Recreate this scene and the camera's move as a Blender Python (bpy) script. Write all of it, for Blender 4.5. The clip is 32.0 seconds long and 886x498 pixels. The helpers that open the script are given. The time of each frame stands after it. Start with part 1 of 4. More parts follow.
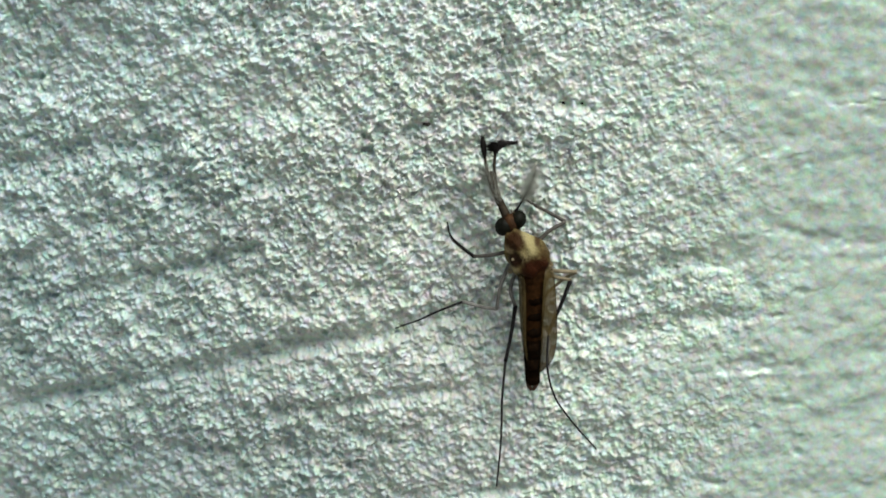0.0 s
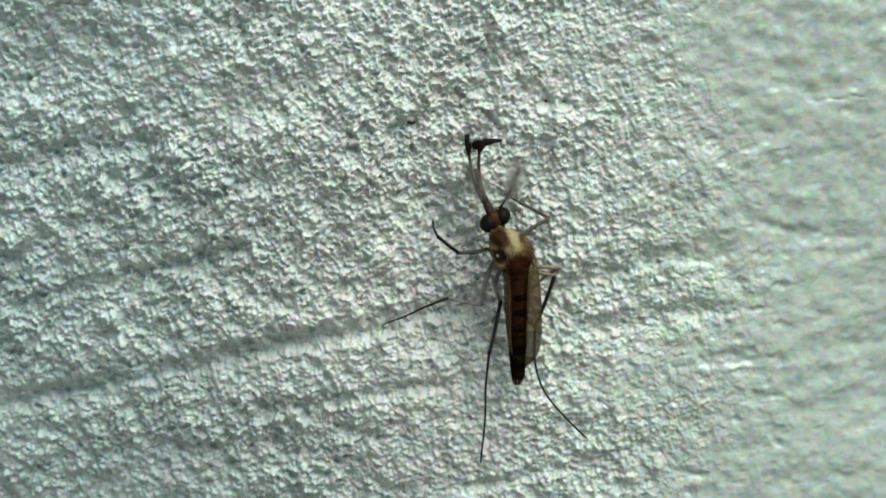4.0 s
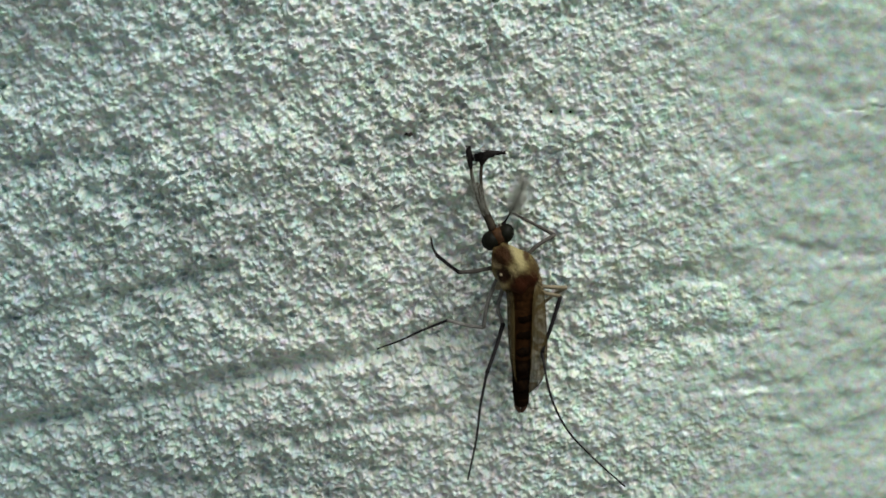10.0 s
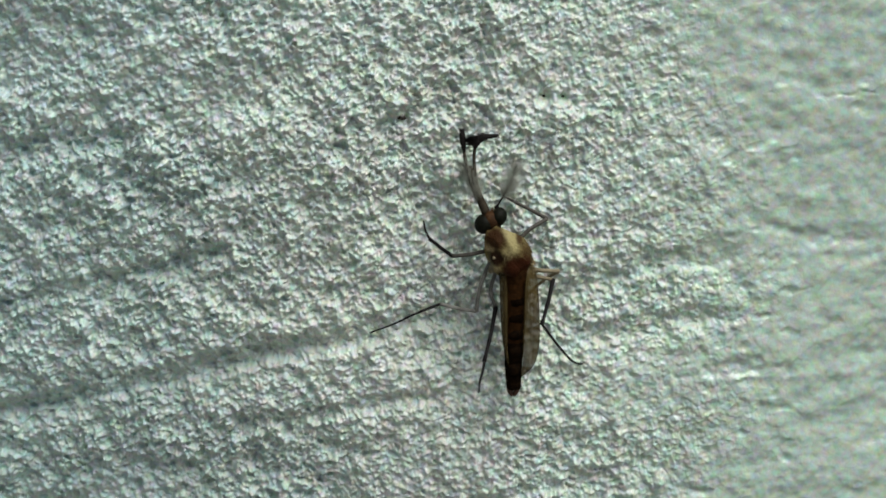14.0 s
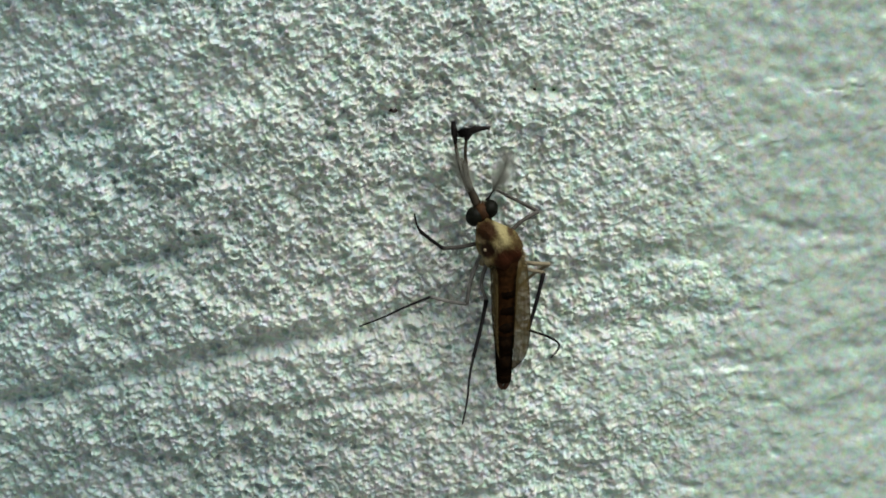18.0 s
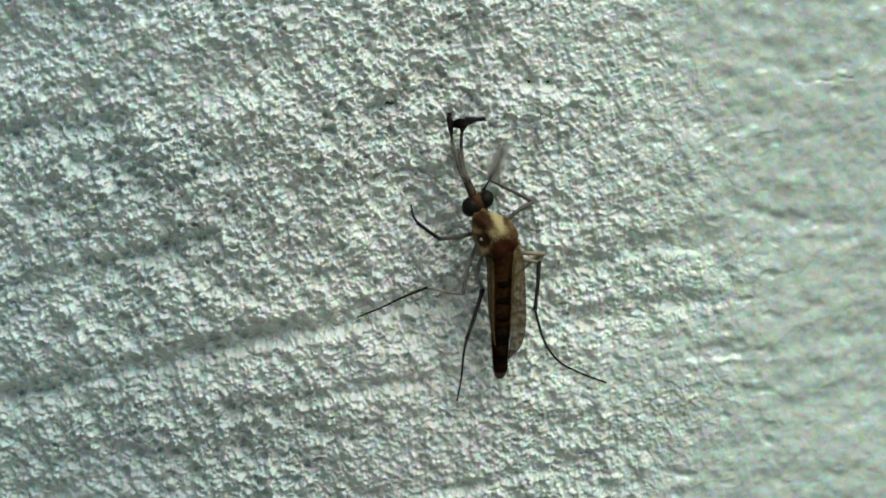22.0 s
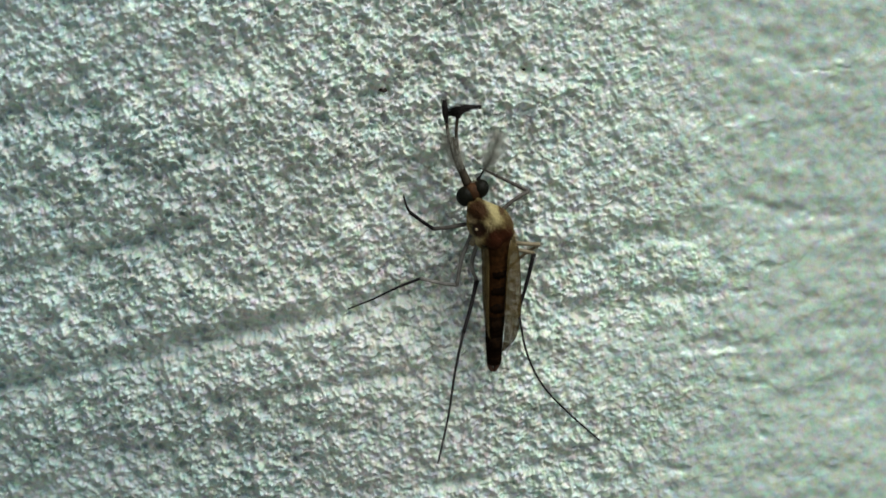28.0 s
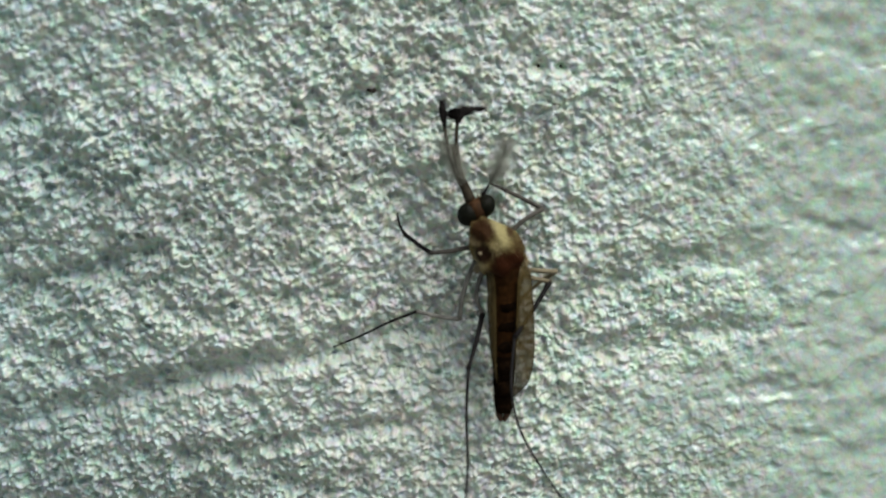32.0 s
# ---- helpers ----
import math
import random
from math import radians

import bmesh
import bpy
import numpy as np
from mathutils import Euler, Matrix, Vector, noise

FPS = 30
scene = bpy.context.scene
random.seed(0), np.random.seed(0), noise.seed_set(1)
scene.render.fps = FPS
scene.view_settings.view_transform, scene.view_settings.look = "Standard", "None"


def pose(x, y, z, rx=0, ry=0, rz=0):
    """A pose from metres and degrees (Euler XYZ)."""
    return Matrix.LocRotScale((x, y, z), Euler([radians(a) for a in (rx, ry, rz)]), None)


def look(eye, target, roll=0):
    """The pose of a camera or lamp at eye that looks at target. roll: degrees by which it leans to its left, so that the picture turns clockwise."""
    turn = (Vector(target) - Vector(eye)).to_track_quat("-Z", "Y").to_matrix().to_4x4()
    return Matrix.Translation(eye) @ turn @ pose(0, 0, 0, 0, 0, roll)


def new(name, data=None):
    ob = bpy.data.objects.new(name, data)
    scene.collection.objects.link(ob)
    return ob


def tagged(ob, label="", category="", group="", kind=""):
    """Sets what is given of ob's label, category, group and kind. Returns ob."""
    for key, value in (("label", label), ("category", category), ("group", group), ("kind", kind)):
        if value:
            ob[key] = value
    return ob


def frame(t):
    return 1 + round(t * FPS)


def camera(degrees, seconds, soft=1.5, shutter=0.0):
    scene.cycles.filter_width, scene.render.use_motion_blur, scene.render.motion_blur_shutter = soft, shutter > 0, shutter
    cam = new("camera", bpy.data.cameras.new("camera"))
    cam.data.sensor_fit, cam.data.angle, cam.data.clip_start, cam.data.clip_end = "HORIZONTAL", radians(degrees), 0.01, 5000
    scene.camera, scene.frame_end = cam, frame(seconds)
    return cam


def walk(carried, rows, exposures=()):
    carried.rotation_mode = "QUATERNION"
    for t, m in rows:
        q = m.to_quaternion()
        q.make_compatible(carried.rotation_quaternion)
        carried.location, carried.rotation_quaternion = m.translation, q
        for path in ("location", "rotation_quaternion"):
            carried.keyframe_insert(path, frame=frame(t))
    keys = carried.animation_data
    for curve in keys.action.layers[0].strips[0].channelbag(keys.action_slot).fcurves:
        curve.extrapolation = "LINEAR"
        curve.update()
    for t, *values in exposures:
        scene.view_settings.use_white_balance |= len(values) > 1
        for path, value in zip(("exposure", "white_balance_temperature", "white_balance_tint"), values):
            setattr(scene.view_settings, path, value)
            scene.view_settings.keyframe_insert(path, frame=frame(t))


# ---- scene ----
from mathutils.bvhtree import BVHTree

MM = 0.001


def mm_pose(x, y, z, rx, ry, rz):
    """A pose from millimetres and degrees."""
    return pose(x * MM, y * MM, z * MM, rx, ry, rz)


# ---- camera ----
cam = camera(30.0, 32.0, soft=1.65)
# a close-up lens: only a thin layer is sharp
cam.data.dof.use_dof = True
cam.data.dof.focus_distance = 43.6 * MM
cam.data.dof.aperture_fstop = 190.0
PATH = [
    (0, mm_pose(-0.860, -45.613, 11.062, 75.803, -0.060, -0.516)),
    (0.5, mm_pose(-0.852, -45.661, 10.942, 76.093, -0.110, -0.511)),
    (1, mm_pose(-1.045, -45.734, 10.824, 76.401, -0.160, -0.754)),
    (1.5, mm_pose(-1.123, -45.672, 11.083, 76.191, -0.200, -0.852)),
    (2, mm_pose(-1.162, -46.097, 11.173, 76.282, -0.240, -0.913)),
    (2.5, mm_pose(-1.266, -46.815, 11.562, 76.075, -0.310, -1.179)),
    (4.5, mm_pose(-1.014, -45.708, 11.071, 75.567, 0.290, -1.537)),
    (5, mm_pose(-0.672, -45.311, 10.853, 75.597, 0.320, -1.693)),
    (5.5, mm_pose(-0.801, -45.207, 10.728, 75.576, 0.140, -2.207)),
    (6, mm_pose(-0.949, -45.157, 10.468, 75.701, 0.160, -2.308)),
    (6.5, mm_pose(-1.272, -44.988, 10.521, 75.434, 0.070, -2.523)),
    (7, mm_pose(-1.440, -44.829, 10.569, 75.506, 0.050, -2.518)),
    (7.5, mm_pose(-1.817, -44.585, 10.510, 75.879, 0.020, -2.752)),
    (8, mm_pose(-1.946, -44.255, 10.383, 76.361, 0.000, -2.766)),
    (8.5, mm_pose(-1.927, -43.862, 10.532, 76.438, 0.010, -2.658)),
    (9, mm_pose(-2.249, -43.719, 10.267, 76.844, -0.060, -2.990)),
    (9.5, mm_pose(-1.994, -43.672, 10.231, 76.863, -0.020, -2.651)),
    (10, mm_pose(-1.975, -43.694, 10.068, 77.001, -0.010, -2.605)),
    (10.5, mm_pose(-2.087, -43.658, 10.143, 76.750, -0.020, -2.754)),
    (11, mm_pose(-2.312, -43.758, 9.820, 76.974, -0.040, -3.057)),
    (11.5, mm_pose(-2.392, -43.809, 9.683, 77.072, -0.070, -3.170)),
    (12, mm_pose(-2.494, -43.789, 9.759, 77.326, -0.130, -3.323)),
    (12.5, mm_pose(-2.606, -43.688, 10.047, 77.091, -0.230, -3.480)),
    (13, mm_pose(-2.526, -43.774, 9.716, 77.335, -0.250, -3.407)),
    (13.5, mm_pose(-2.636, -43.846, 9.610, 77.267, -0.250, -3.602)),
    (14, mm_pose(-2.305, -43.959, 9.432, 77.312, -0.210, -3.230)),
    (14.5, mm_pose(-2.076, -43.993, 9.365, 77.213, -0.140, -3.019)),
    (16.5, mm_pose(-2.595, -44.019, 9.015, 78.689, -0.400, -3.835)),
    (17, mm_pose(-2.725, -43.889, 9.437, 78.739, -0.550, -4.005)),
    (17.5, mm_pose(-2.722, -44.024, 8.967, 78.341, -0.540, -4.012)),
    (18, mm_pose(-2.692, -44.122, 8.649, 78.092, -0.520, -3.988)),
    (18.5, mm_pose(-2.678, -44.189, 8.435, 78.111, -0.480, -3.968)),
    (19, mm_pose(-2.729, -44.288, 8.135, 78.297, -0.430, -4.039)),
    (19.5, mm_pose(-2.779, -44.362, 8.047, 78.227, -0.390, -4.106)),
    (20, mm_pose(-2.936, -44.590, 7.864, 78.331, -0.330, -4.358)),
    (20.5, mm_pose(-2.645, -44.764, 7.828, 78.281, -0.200, -4.032)),
    (21, mm_pose(-2.694, -44.854, 7.778, 78.504, -0.190, -4.109)),
    (21.5, mm_pose(-2.703, -44.881, 7.760, 78.843, -0.210, -4.123)),
    (22, mm_pose(-2.988, -44.828, 7.788, 79.022, -0.290, -4.484)),
    (22.5, mm_pose(-3.240, -44.835, 7.695, 79.122, -0.350, -4.795)),
    (23, mm_pose(-3.310, -44.791, 7.729, 79.043, -0.420, -4.863)),
    (23.5, mm_pose(-3.524, -44.821, 7.509, 79.309, -0.440, -5.121)),
    (24, mm_pose(-3.697, -44.684, 7.517, 79.253, -0.450, -5.298)),
    (24.5, mm_pose(-3.636, -44.432, 7.569, 79.151, -0.450, -5.173)),
    (26.5, mm_pose(-4.016, -44.017, 7.359, 79.953, -0.630, -5.686)),
    (27, mm_pose(-4.028, -44.022, 7.422, 79.466, -0.650, -5.809)),
    (27.5, mm_pose(-4.062, -44.064, 7.226, 79.361, -0.690, -5.979)),
    (28, mm_pose(-4.094, -44.027, 7.230, 79.225, -0.730, -6.162)),
    (28.5, mm_pose(-3.800, -43.924, 7.193, 79.258, -0.690, -5.962)),
    (29, mm_pose(-3.606, -43.629, 7.063, 79.427, -0.670, -5.873)),
    (29.5, mm_pose(-3.545, -43.063, 6.946, 79.516, -0.690, -5.937)),
    (30, mm_pose(-3.316, -42.250, 6.909, 79.414, -0.660, -5.771)),
    (30.5, mm_pose(-3.098, -41.328, 6.509, 79.742, -0.610, -5.576)),
    (31, mm_pose(-2.780, -40.167, 6.408, 79.689, -0.520, -5.187)),
    (31.5, mm_pose(-2.245, -38.898, 6.069, 80.090, -0.450, -4.403)),
    (32, mm_pose(-1.723, -37.679, 5.926, 80.277, -0.300, -3.695))

]
# the clip's camera meters darker and lighter on its way: seconds, stops
EXPOSURES = [(0, 0.20), (2, 0.14), (5, 0.06), (7, -0.02), (9, -0.06), (11, -0.12), (13, -0.15), (14, -0.10), (17, -0.02),
             (19, 0.00), (22, 0.04), (24, -0.06), (27, -0.04), (29, 0.00), (31, -0.06), (32, -0.04)]
walk(cam, PATH, EXPOSURES)

# ---- world and light ----
world = bpy.data.worlds.new("overcast_sky")
scene.world = world
world.use_nodes = True
wn = world.node_tree
sky = wn.nodes.new("ShaderNodeTexSky")
sky.sky_type = "NISHITA"
sky.sun_disc = False
sky.sun_elevation = radians(62)
sky.sun_rotation = radians(190)
sky.air_density = 1.0
sky.dust_density = 1.0
back = wn.nodes["Background"]
wn.links.new(sky.outputs["Color"], back.inputs["Color"])
back.inputs["Strength"].default_value = 0.033

SUN_FROM = Vector((0.32, -0.45, 0.83)).normalized()
sun = new("sun", bpy.data.lights.new("sun", "SUN"))
sun.data.energy = 4.15
sun.data.angle = radians(45)
sun.data.color = (1.0, 0.97, 0.915)
sun.matrix_world = look(SUN_FROM * 2.0, (0, 0, 0))


# ---- materials ----
def material(name, base, rough=0.5, spec=0.5):
    m = bpy.data.materials.new(name)
    m.use_nodes = True
    b = m.node_tree.nodes["Principled BSDF"]
    b.inputs["Base Color"].default_value = (*base, 1)
    b.inputs["Roughness"].default_value = rough
    b.inputs["Specular IOR Level"].default_value = spec
    return m


def mottled(name, dark, light, size, rough=0.5, spec=0.5, bump=0.0, fine=6.0, per_piece=0.0):
    """Two tones mixed by a coarse and a fine noise; size in millimetres."""
    m = material(name, light, rough, spec)
    t = m.node_tree
    n, l = t.nodes, t.links
    b = n["Principled BSDF"]
    co = n.new("ShaderNodeTexCoord")
    a = n.new("ShaderNodeTexNoise")
    a.inputs["Scale"].default_value = 1.0 / (size * MM)
    a.inputs["Detail"].default_value = 3
    c = n.new("ShaderNodeTexNoise")
    c.inputs["Scale"].default_value = fine / (size * MM)
    c.inputs["Detail"].default_value = 2
    turned = n.new("ShaderNodeMapping")
    turned.inputs["Rotation"].default_value = (0.62, 0.47, 0.81)
    l.new(co.outputs["Object"], turned.inputs["Vector"])
    l.new(turned.outputs["Vector"], a.inputs["Vector"])
    l.new(turned.outputs["Vector"], c.inputs["Vector"])
    mix = n.new("ShaderNodeMix")
    mix.data_type = "FLOAT"
    mix.inputs["Factor"].default_value = 0.4
    l.new(a.outputs["Fac"], mix.inputs["A"])
    l.new(c.outputs["Fac"], mix.inputs["B"])
    ramp = n.new("ShaderNodeValToRGB")
    ramp.color_ramp.elements[0].position, ramp.color_ramp.elements[1].position = 0.34, 0.66
    ramp.color_ramp.elements[0].color, ramp.color_ramp.elements[1].color = (*dark, 1), (*light, 1)
    l.new(mix.outputs["Result"], ramp.inputs["Fac"])
    out = ramp.outputs["Color"]
    if per_piece:
        info = n.new("ShaderNodeObjectInfo")
        hsv = n.new("ShaderNodeHueSaturation")
        mr = n.new("ShaderNodeMapRange")
        mr.inputs["To Min"].default_value, mr.inputs["To Max"].default_value = 1 - per_piece, 1 + per_piece
        l.new(info.outputs["Random"], mr.inputs["Value"])
        l.new(mr.outputs["Result"], hsv.inputs["Value"])
        l.new(out, hsv.inputs["Color"])
        out = hsv.outputs["Color"]
    l.new(out, b.inputs["Base Color"])
    if bump:
        bn = n.new("ShaderNodeBump")
        bn.inputs["Strength"].default_value = 1.0
        bn.inputs["Distance"].default_value = bump * MM
        l.new(c.outputs["Fac"], bn.inputs["Height"])
        l.new(bn.outputs["Normal"], b.inputs["Normal"])
    return m


LIT_PAINT = mottled("lit_wall_paint", (0.396, 0.525, 0.508), (0.535, 0.673, 0.640), 1.2, 0.36, 0.5, bump=0.011, fine=22)
SOIL = mottled("ground_soil", (0.16, 0.15, 0.13), (0.26, 0.24, 0.21), 300, 0.9, 0.3, bump=4, fine=12)
EYE = mottled("eye_facets", (0.002, 0.0022, 0.0016), (0.009, 0.010, 0.006), 0.09, 0.5, 0.08, bump=0.004)
HEAD = mottled("head_scales", (0.016, 0.008, 0.004), (0.075, 0.036, 0.014), 0.14, 0.7, 0.12, bump=0.01)
THORAX = mottled("thorax_cuticle", (0.036, 0.025, 0.008), (0.19, 0.155, 0.062), 0.22, 0.65, 0.08, bump=0.035, fine=4)
GOLD = mottled("golden_hair", (0.20, 0.155, 0.075), (0.46, 0.38, 0.22), 0.2, 0.6, 0.2)
PLEURON = mottled("pleuron_cuticle", (0.014, 0.007, 0.003), (0.060, 0.033, 0.014), 0.25, 0.5, 0.3, bump=0.01)
WAIST = mottled("waist_cuticle", (0.009, 0.004, 0.0015), (0.046, 0.020, 0.006), 0.16, 0.75, 0.03, bump=0.02)
MOUTH = mottled("mouthpart_scales", (0.018, 0.015, 0.011), (0.066, 0.056, 0.040), 0.2, 0.7, 0.08)
ABDOMEN = mottled("abdomen_scales", (0.002, 0.0017, 0.0014), (0.012, 0.0065, 0.003), 0.14, 0.85, 0.01, bump=0.012, per_piece=0.3)
TIP = mottled("clasper_cuticle", (0.03, 0.012, 0.006), (0.09, 0.04, 0.02), 0.1, 0.5, 0.3)
DARK_LEG = mottled("dark_leg_scales", (0.004, 0.004, 0.005), (0.014, 0.012, 0.012), 0.15, 0.65, 0.1, bump=0.006)
TARSUS = mottled("tarsus_scales", (0.004, 0.004, 0.005), (0.014, 0.013, 0.013), 0.4, 0.65, 0.12, bump=0.005)
PALE_LEG = mottled("pale_leg_scales", (0.10, 0.085, 0.05), (0.27, 0.235, 0.15), 0.2, 0.6, 0.3, bump=0.006)
GREY_LEG = mottled("grey_leg_scales", (0.030, 0.028, 0.025), (0.105, 0.098, 0.082), 0.2, 0.6, 0.3, bump=0.006)
PALP = mottled("palp_scales", (0.005, 0.0048, 0.0048), (0.018, 0.0155, 0.0145), 0.2, 0.7, 0.1)
SMOKY_LEG = mottled("smoky_leg_scales", (0.10, 0.10, 0.092), (0.27, 0.27, 0.245), 0.2, 0.6, 0.2, bump=0.006)
HAIR = mottled("fine_hair", (0.12, 0.13, 0.11), (0.26, 0.275, 0.235), 0.2, 0.6, 0.3)
VEIN = mottled("wing_vein", (0.022, 0.016, 0.008), (0.055, 0.042, 0.020), 0.2, 0.6, 0.1)

GRIT_SHADE = mottled("grit_pit_shade", (0.012, 0.009, 0.007), (0.05, 0.04, 0.033), 0.08, 0.7, 0.3, bump=0.01)
WING = mottled("wing_membrane", (0.052, 0.037, 0.011), (0.130, 0.098, 0.035), 0.32, 0.5, 0.2)
WING.node_tree.nodes["Principled BSDF"].inputs["Alpha"].default_value = 0.66


def patches(m, spots, wander, size):
    """Soft-edged patches of colour on a material: (centre, radii, colour, strength, edge) in millimetres; noise frays their outline."""
    t = m.node_tree
    n, l = t.nodes, t.links
    b = n["Principled BSDF"]
    out = b.inputs["Base Color"].links[0].from_socket
    co = n.new("ShaderNodeTexCoord")
    fray = n.new("ShaderNodeTexNoise")
    fray.inputs["Scale"].default_value = 1.0 / (size * MM)
    fray.inputs["Detail"].default_value = 3
    l.new(co.outputs["Object"], fray.inputs["Vector"])
    for centre, radii, colour, strength, edge in spots:
        mp = n.new("ShaderNodeMapping")
        mp.inputs["Scale"].default_value = [1.0 / (q * MM) for q in radii]
        mp.inputs["Location"].default_value = [-c / q for c, q in zip(centre, radii)]
        l.new(co.outputs["Object"], mp.inputs["Vector"])
        d = n.new("ShaderNodeVectorMath")
        d.operation = "LENGTH"
        l.new(mp.outputs["Vector"], d.inputs[0])
        add = n.new("ShaderNodeMath")
        add.operation = "MULTIPLY_ADD"
        add.inputs[1].default_value = wander
        l.new(fray.outputs["Fac"], add.inputs[0])
        l.new(d.outputs["Value"], add.inputs[2])
        mr = n.new("ShaderNodeMapRange")
        mr.interpolation_type = "SMOOTHSTEP"
        mr.inputs["From Min"].default_value, mr.inputs["From Max"].default_value = 1 + wander / 2 - edge, 1 + wander / 2 + edge
        mr.inputs["To Min"].default_value, mr.inputs["To Max"].default_value = strength, 0.0
        l.new(add.outputs["Value"], mr.inputs["Value"])
        mix = n.new("ShaderNodeMix")
        mix.data_type = "RGBA"
        mix.inputs["B"].default_value = (*colour, 1)
        l.new(mr.outputs["Result"], mix.inputs["Factor"])
        l.new(out, mix.inputs["A"])
        out = mix.outputs["Result"]
    l.new(out, b.inputs["Base Color"])


patches(THORAX, [((-0.27, -1.5, 1.10), (0.15, 9, 0.20), (0.32, 0.285, 0.145), 0.9, 0.5),
                 ((-0.12, -1.5, 0.86), (0.15, 9, 0.30), (0.30, 0.265, 0.125), 0.9, 0.5),
                 ((0.04, -1.5, 0.95), (0.09, 9, 0.15), (0.040, 0.020, 0.008), 0.9, 0.5),
                 ((0.24, -1.5, 0.60), (0.16, 9, 0.20), (0.060, 0.036, 0.014), 0.8, 0.6),
                 ((-0.72, -1.1, 0.14), (0.22, 9, 0.27), (0.36, 0.31, 0.165), 0.9, 0.5),
                 ((-0.76, -1.1, 0.70), (0.14, 9, 0.11), (0.28, 0.22, 0.12), 0.85, 0.5),
                 ((-0.33, -1.5, 0.52), (0.13, 9, 0.22), (0.24, 0.205, 0.095), 0.8, 0.5),
                 ((-0.60, -1.5, 0.94), (0.27, 9, 0.27), (0.030, 0.013, 0.004), 1.0, 0.4),
                 ((-0.56, -1.5, 0.43), (0.21, 9, 0.22), (0.015, 0.007, 0.003), 1.0, 0.4),
                 ((0.04, -1.5, 0.14), (0.50, 9, 0.38), (0.030, 0.008, 0.002), 1.0, 0.35),
                 ((-0.64, -1.5, 0.45), (0.035, 9, 0.035), (0.40, 0.34, 0.22), 0.8, 0.3)], 0.7, 0.13)
# uneven light put into the paint: warmer, paler middle, dimmer right side
patches(LIT_PAINT, [((1.0, 0.0, -1.0), (7.5, 40, 9.5), (0.565, 0.62, 0.555), 0.7, 0.75),
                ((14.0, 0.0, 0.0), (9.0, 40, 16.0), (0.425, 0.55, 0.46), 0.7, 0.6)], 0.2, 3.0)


def fleck_paint():
    """Pigment specks: the paint's hue wanders a little from crumb to crumb."""
    t = LIT_PAINT.node_tree
    n, l = t.nodes, t.links
    b = n["Principled BSDF"]
    old = b.inputs["Base Color"].links[0].from_socket
    co = n.new("ShaderNodeTexCoord")
    tint = n.new("ShaderNodeTexNoise")
    tint.inputs["Scale"].default_value = 1.0 / (0.20 * MM)
    tint.inputs["Detail"].default_value = 1
    turned = n.new("ShaderNodeMapping")
    turned.inputs["Rotation"].default_value = (0.51, 0.73, 0.38)
    l.new(co.outputs["Object"], turned.inputs["Vector"])
    l.new(turned.outputs["Vector"], tint.inputs["Vector"])
    mix = n.new("ShaderNodeMix")
    mix.data_type = "RGBA"
    mix.blend_type = "OVERLAY"
    mix.inputs["Factor"].default_value = 0.38
    l.new(old, mix.inputs["A"])
    l.new(tint.outputs["Color"], mix.inputs["B"])
    l.new(mix.outputs["Result"], b.inputs["Base Color"])


fleck_paint()
LIT_PAINT.node_tree.nodes["Principled BSDF"].inputs["Coat Weight"].default_value = 0.28
LIT_PAINT.node_tree.nodes["Principled BSDF"].inputs["Coat Roughness"].default_value = 0.30


# ---- shape helpers ----
def part(name, bm, mat, parent, label="", smooth=True):
    """Links a bmesh as one mesh object under a thing or a part."""
    me = bpy.data.meshes.new(name)
    bm.to_mesh(me)
    bm.free()
    me.materials.append(mat)
    if smooth:
        me.polygons.foreach_set("use_smooth", [True] * len(me.polygons))
    ob = new(name, me)
    ob.parent = parent
    if label:
        tagged(ob, label)
    return ob


def curve_points(pts, steps):
    """Catmull-Rom points through pts."""
    p = [Vector(q) for q in pts]
    p = [2 * p[0] - p[1]] + p + [2 * p[-1] - p[-2]]
    res = []
    for i in range(1, len(p) - 2):
        for s in range(steps):
            t = s / steps
            a, b, c, d = p[i - 1], p[i], p[i + 1], p[i + 2]
            res.append(0.5 * (2 * b + (c - a) * t + (2 * a - 5 * b + 4 * c - d) * t * t + (3 * b - a - 3 * c + d) * t ** 3))
    res.append(p[-2])
    return res


def add_tube(bm, pts, radius, sides=8, cap=True):
    """A round tube along pts (millimetres); radius is a function of 0..1."""
    n = len(pts)
    rings = []
    for i, q in enumerate(pts):
        d = (pts[min(i + 1, n - 1)] - pts[max(i - 1, 0)]).normalized()
        u = d.cross(Vector((0.31, 0.87, 0.38))).normalized()
        v = d.cross(u)
        r = float(radius(i / (n - 1)))
        rings.append([bm.verts.new((q + r * (math.cos(a) * u + math.sin(a) * v)) * MM)
                      for a in [math.tau * k / sides for k in range(sides)]])
    for a, b in zip(rings, rings[1:]):
        for k in range(sides):
            bm.faces.new((a[k], a[(k + 1) % sides], b[(k + 1) % sides], b[k]))
    if cap:
        bm.faces.new(rings[0][::-1])
        bm.faces.new(rings[-1])


def add_hair(bm, a, b, r):
    """A hair as a thin three-sided spike from a to b."""
    d = (b - a).normalized()
    u = d.cross(Vector((0.31, 0.87, 0.38))).normalized()
    v = d.cross(u)
    base = [bm.verts.new((a + r * (math.cos(k) * u + math.sin(k) * v)) * MM) for k in (0, 2.094, 4.189)]
    tip = bm.verts.new(b * MM)
    for k in range(3):
        bm.faces.new((base[k], base[(k + 1) % 3], tip))


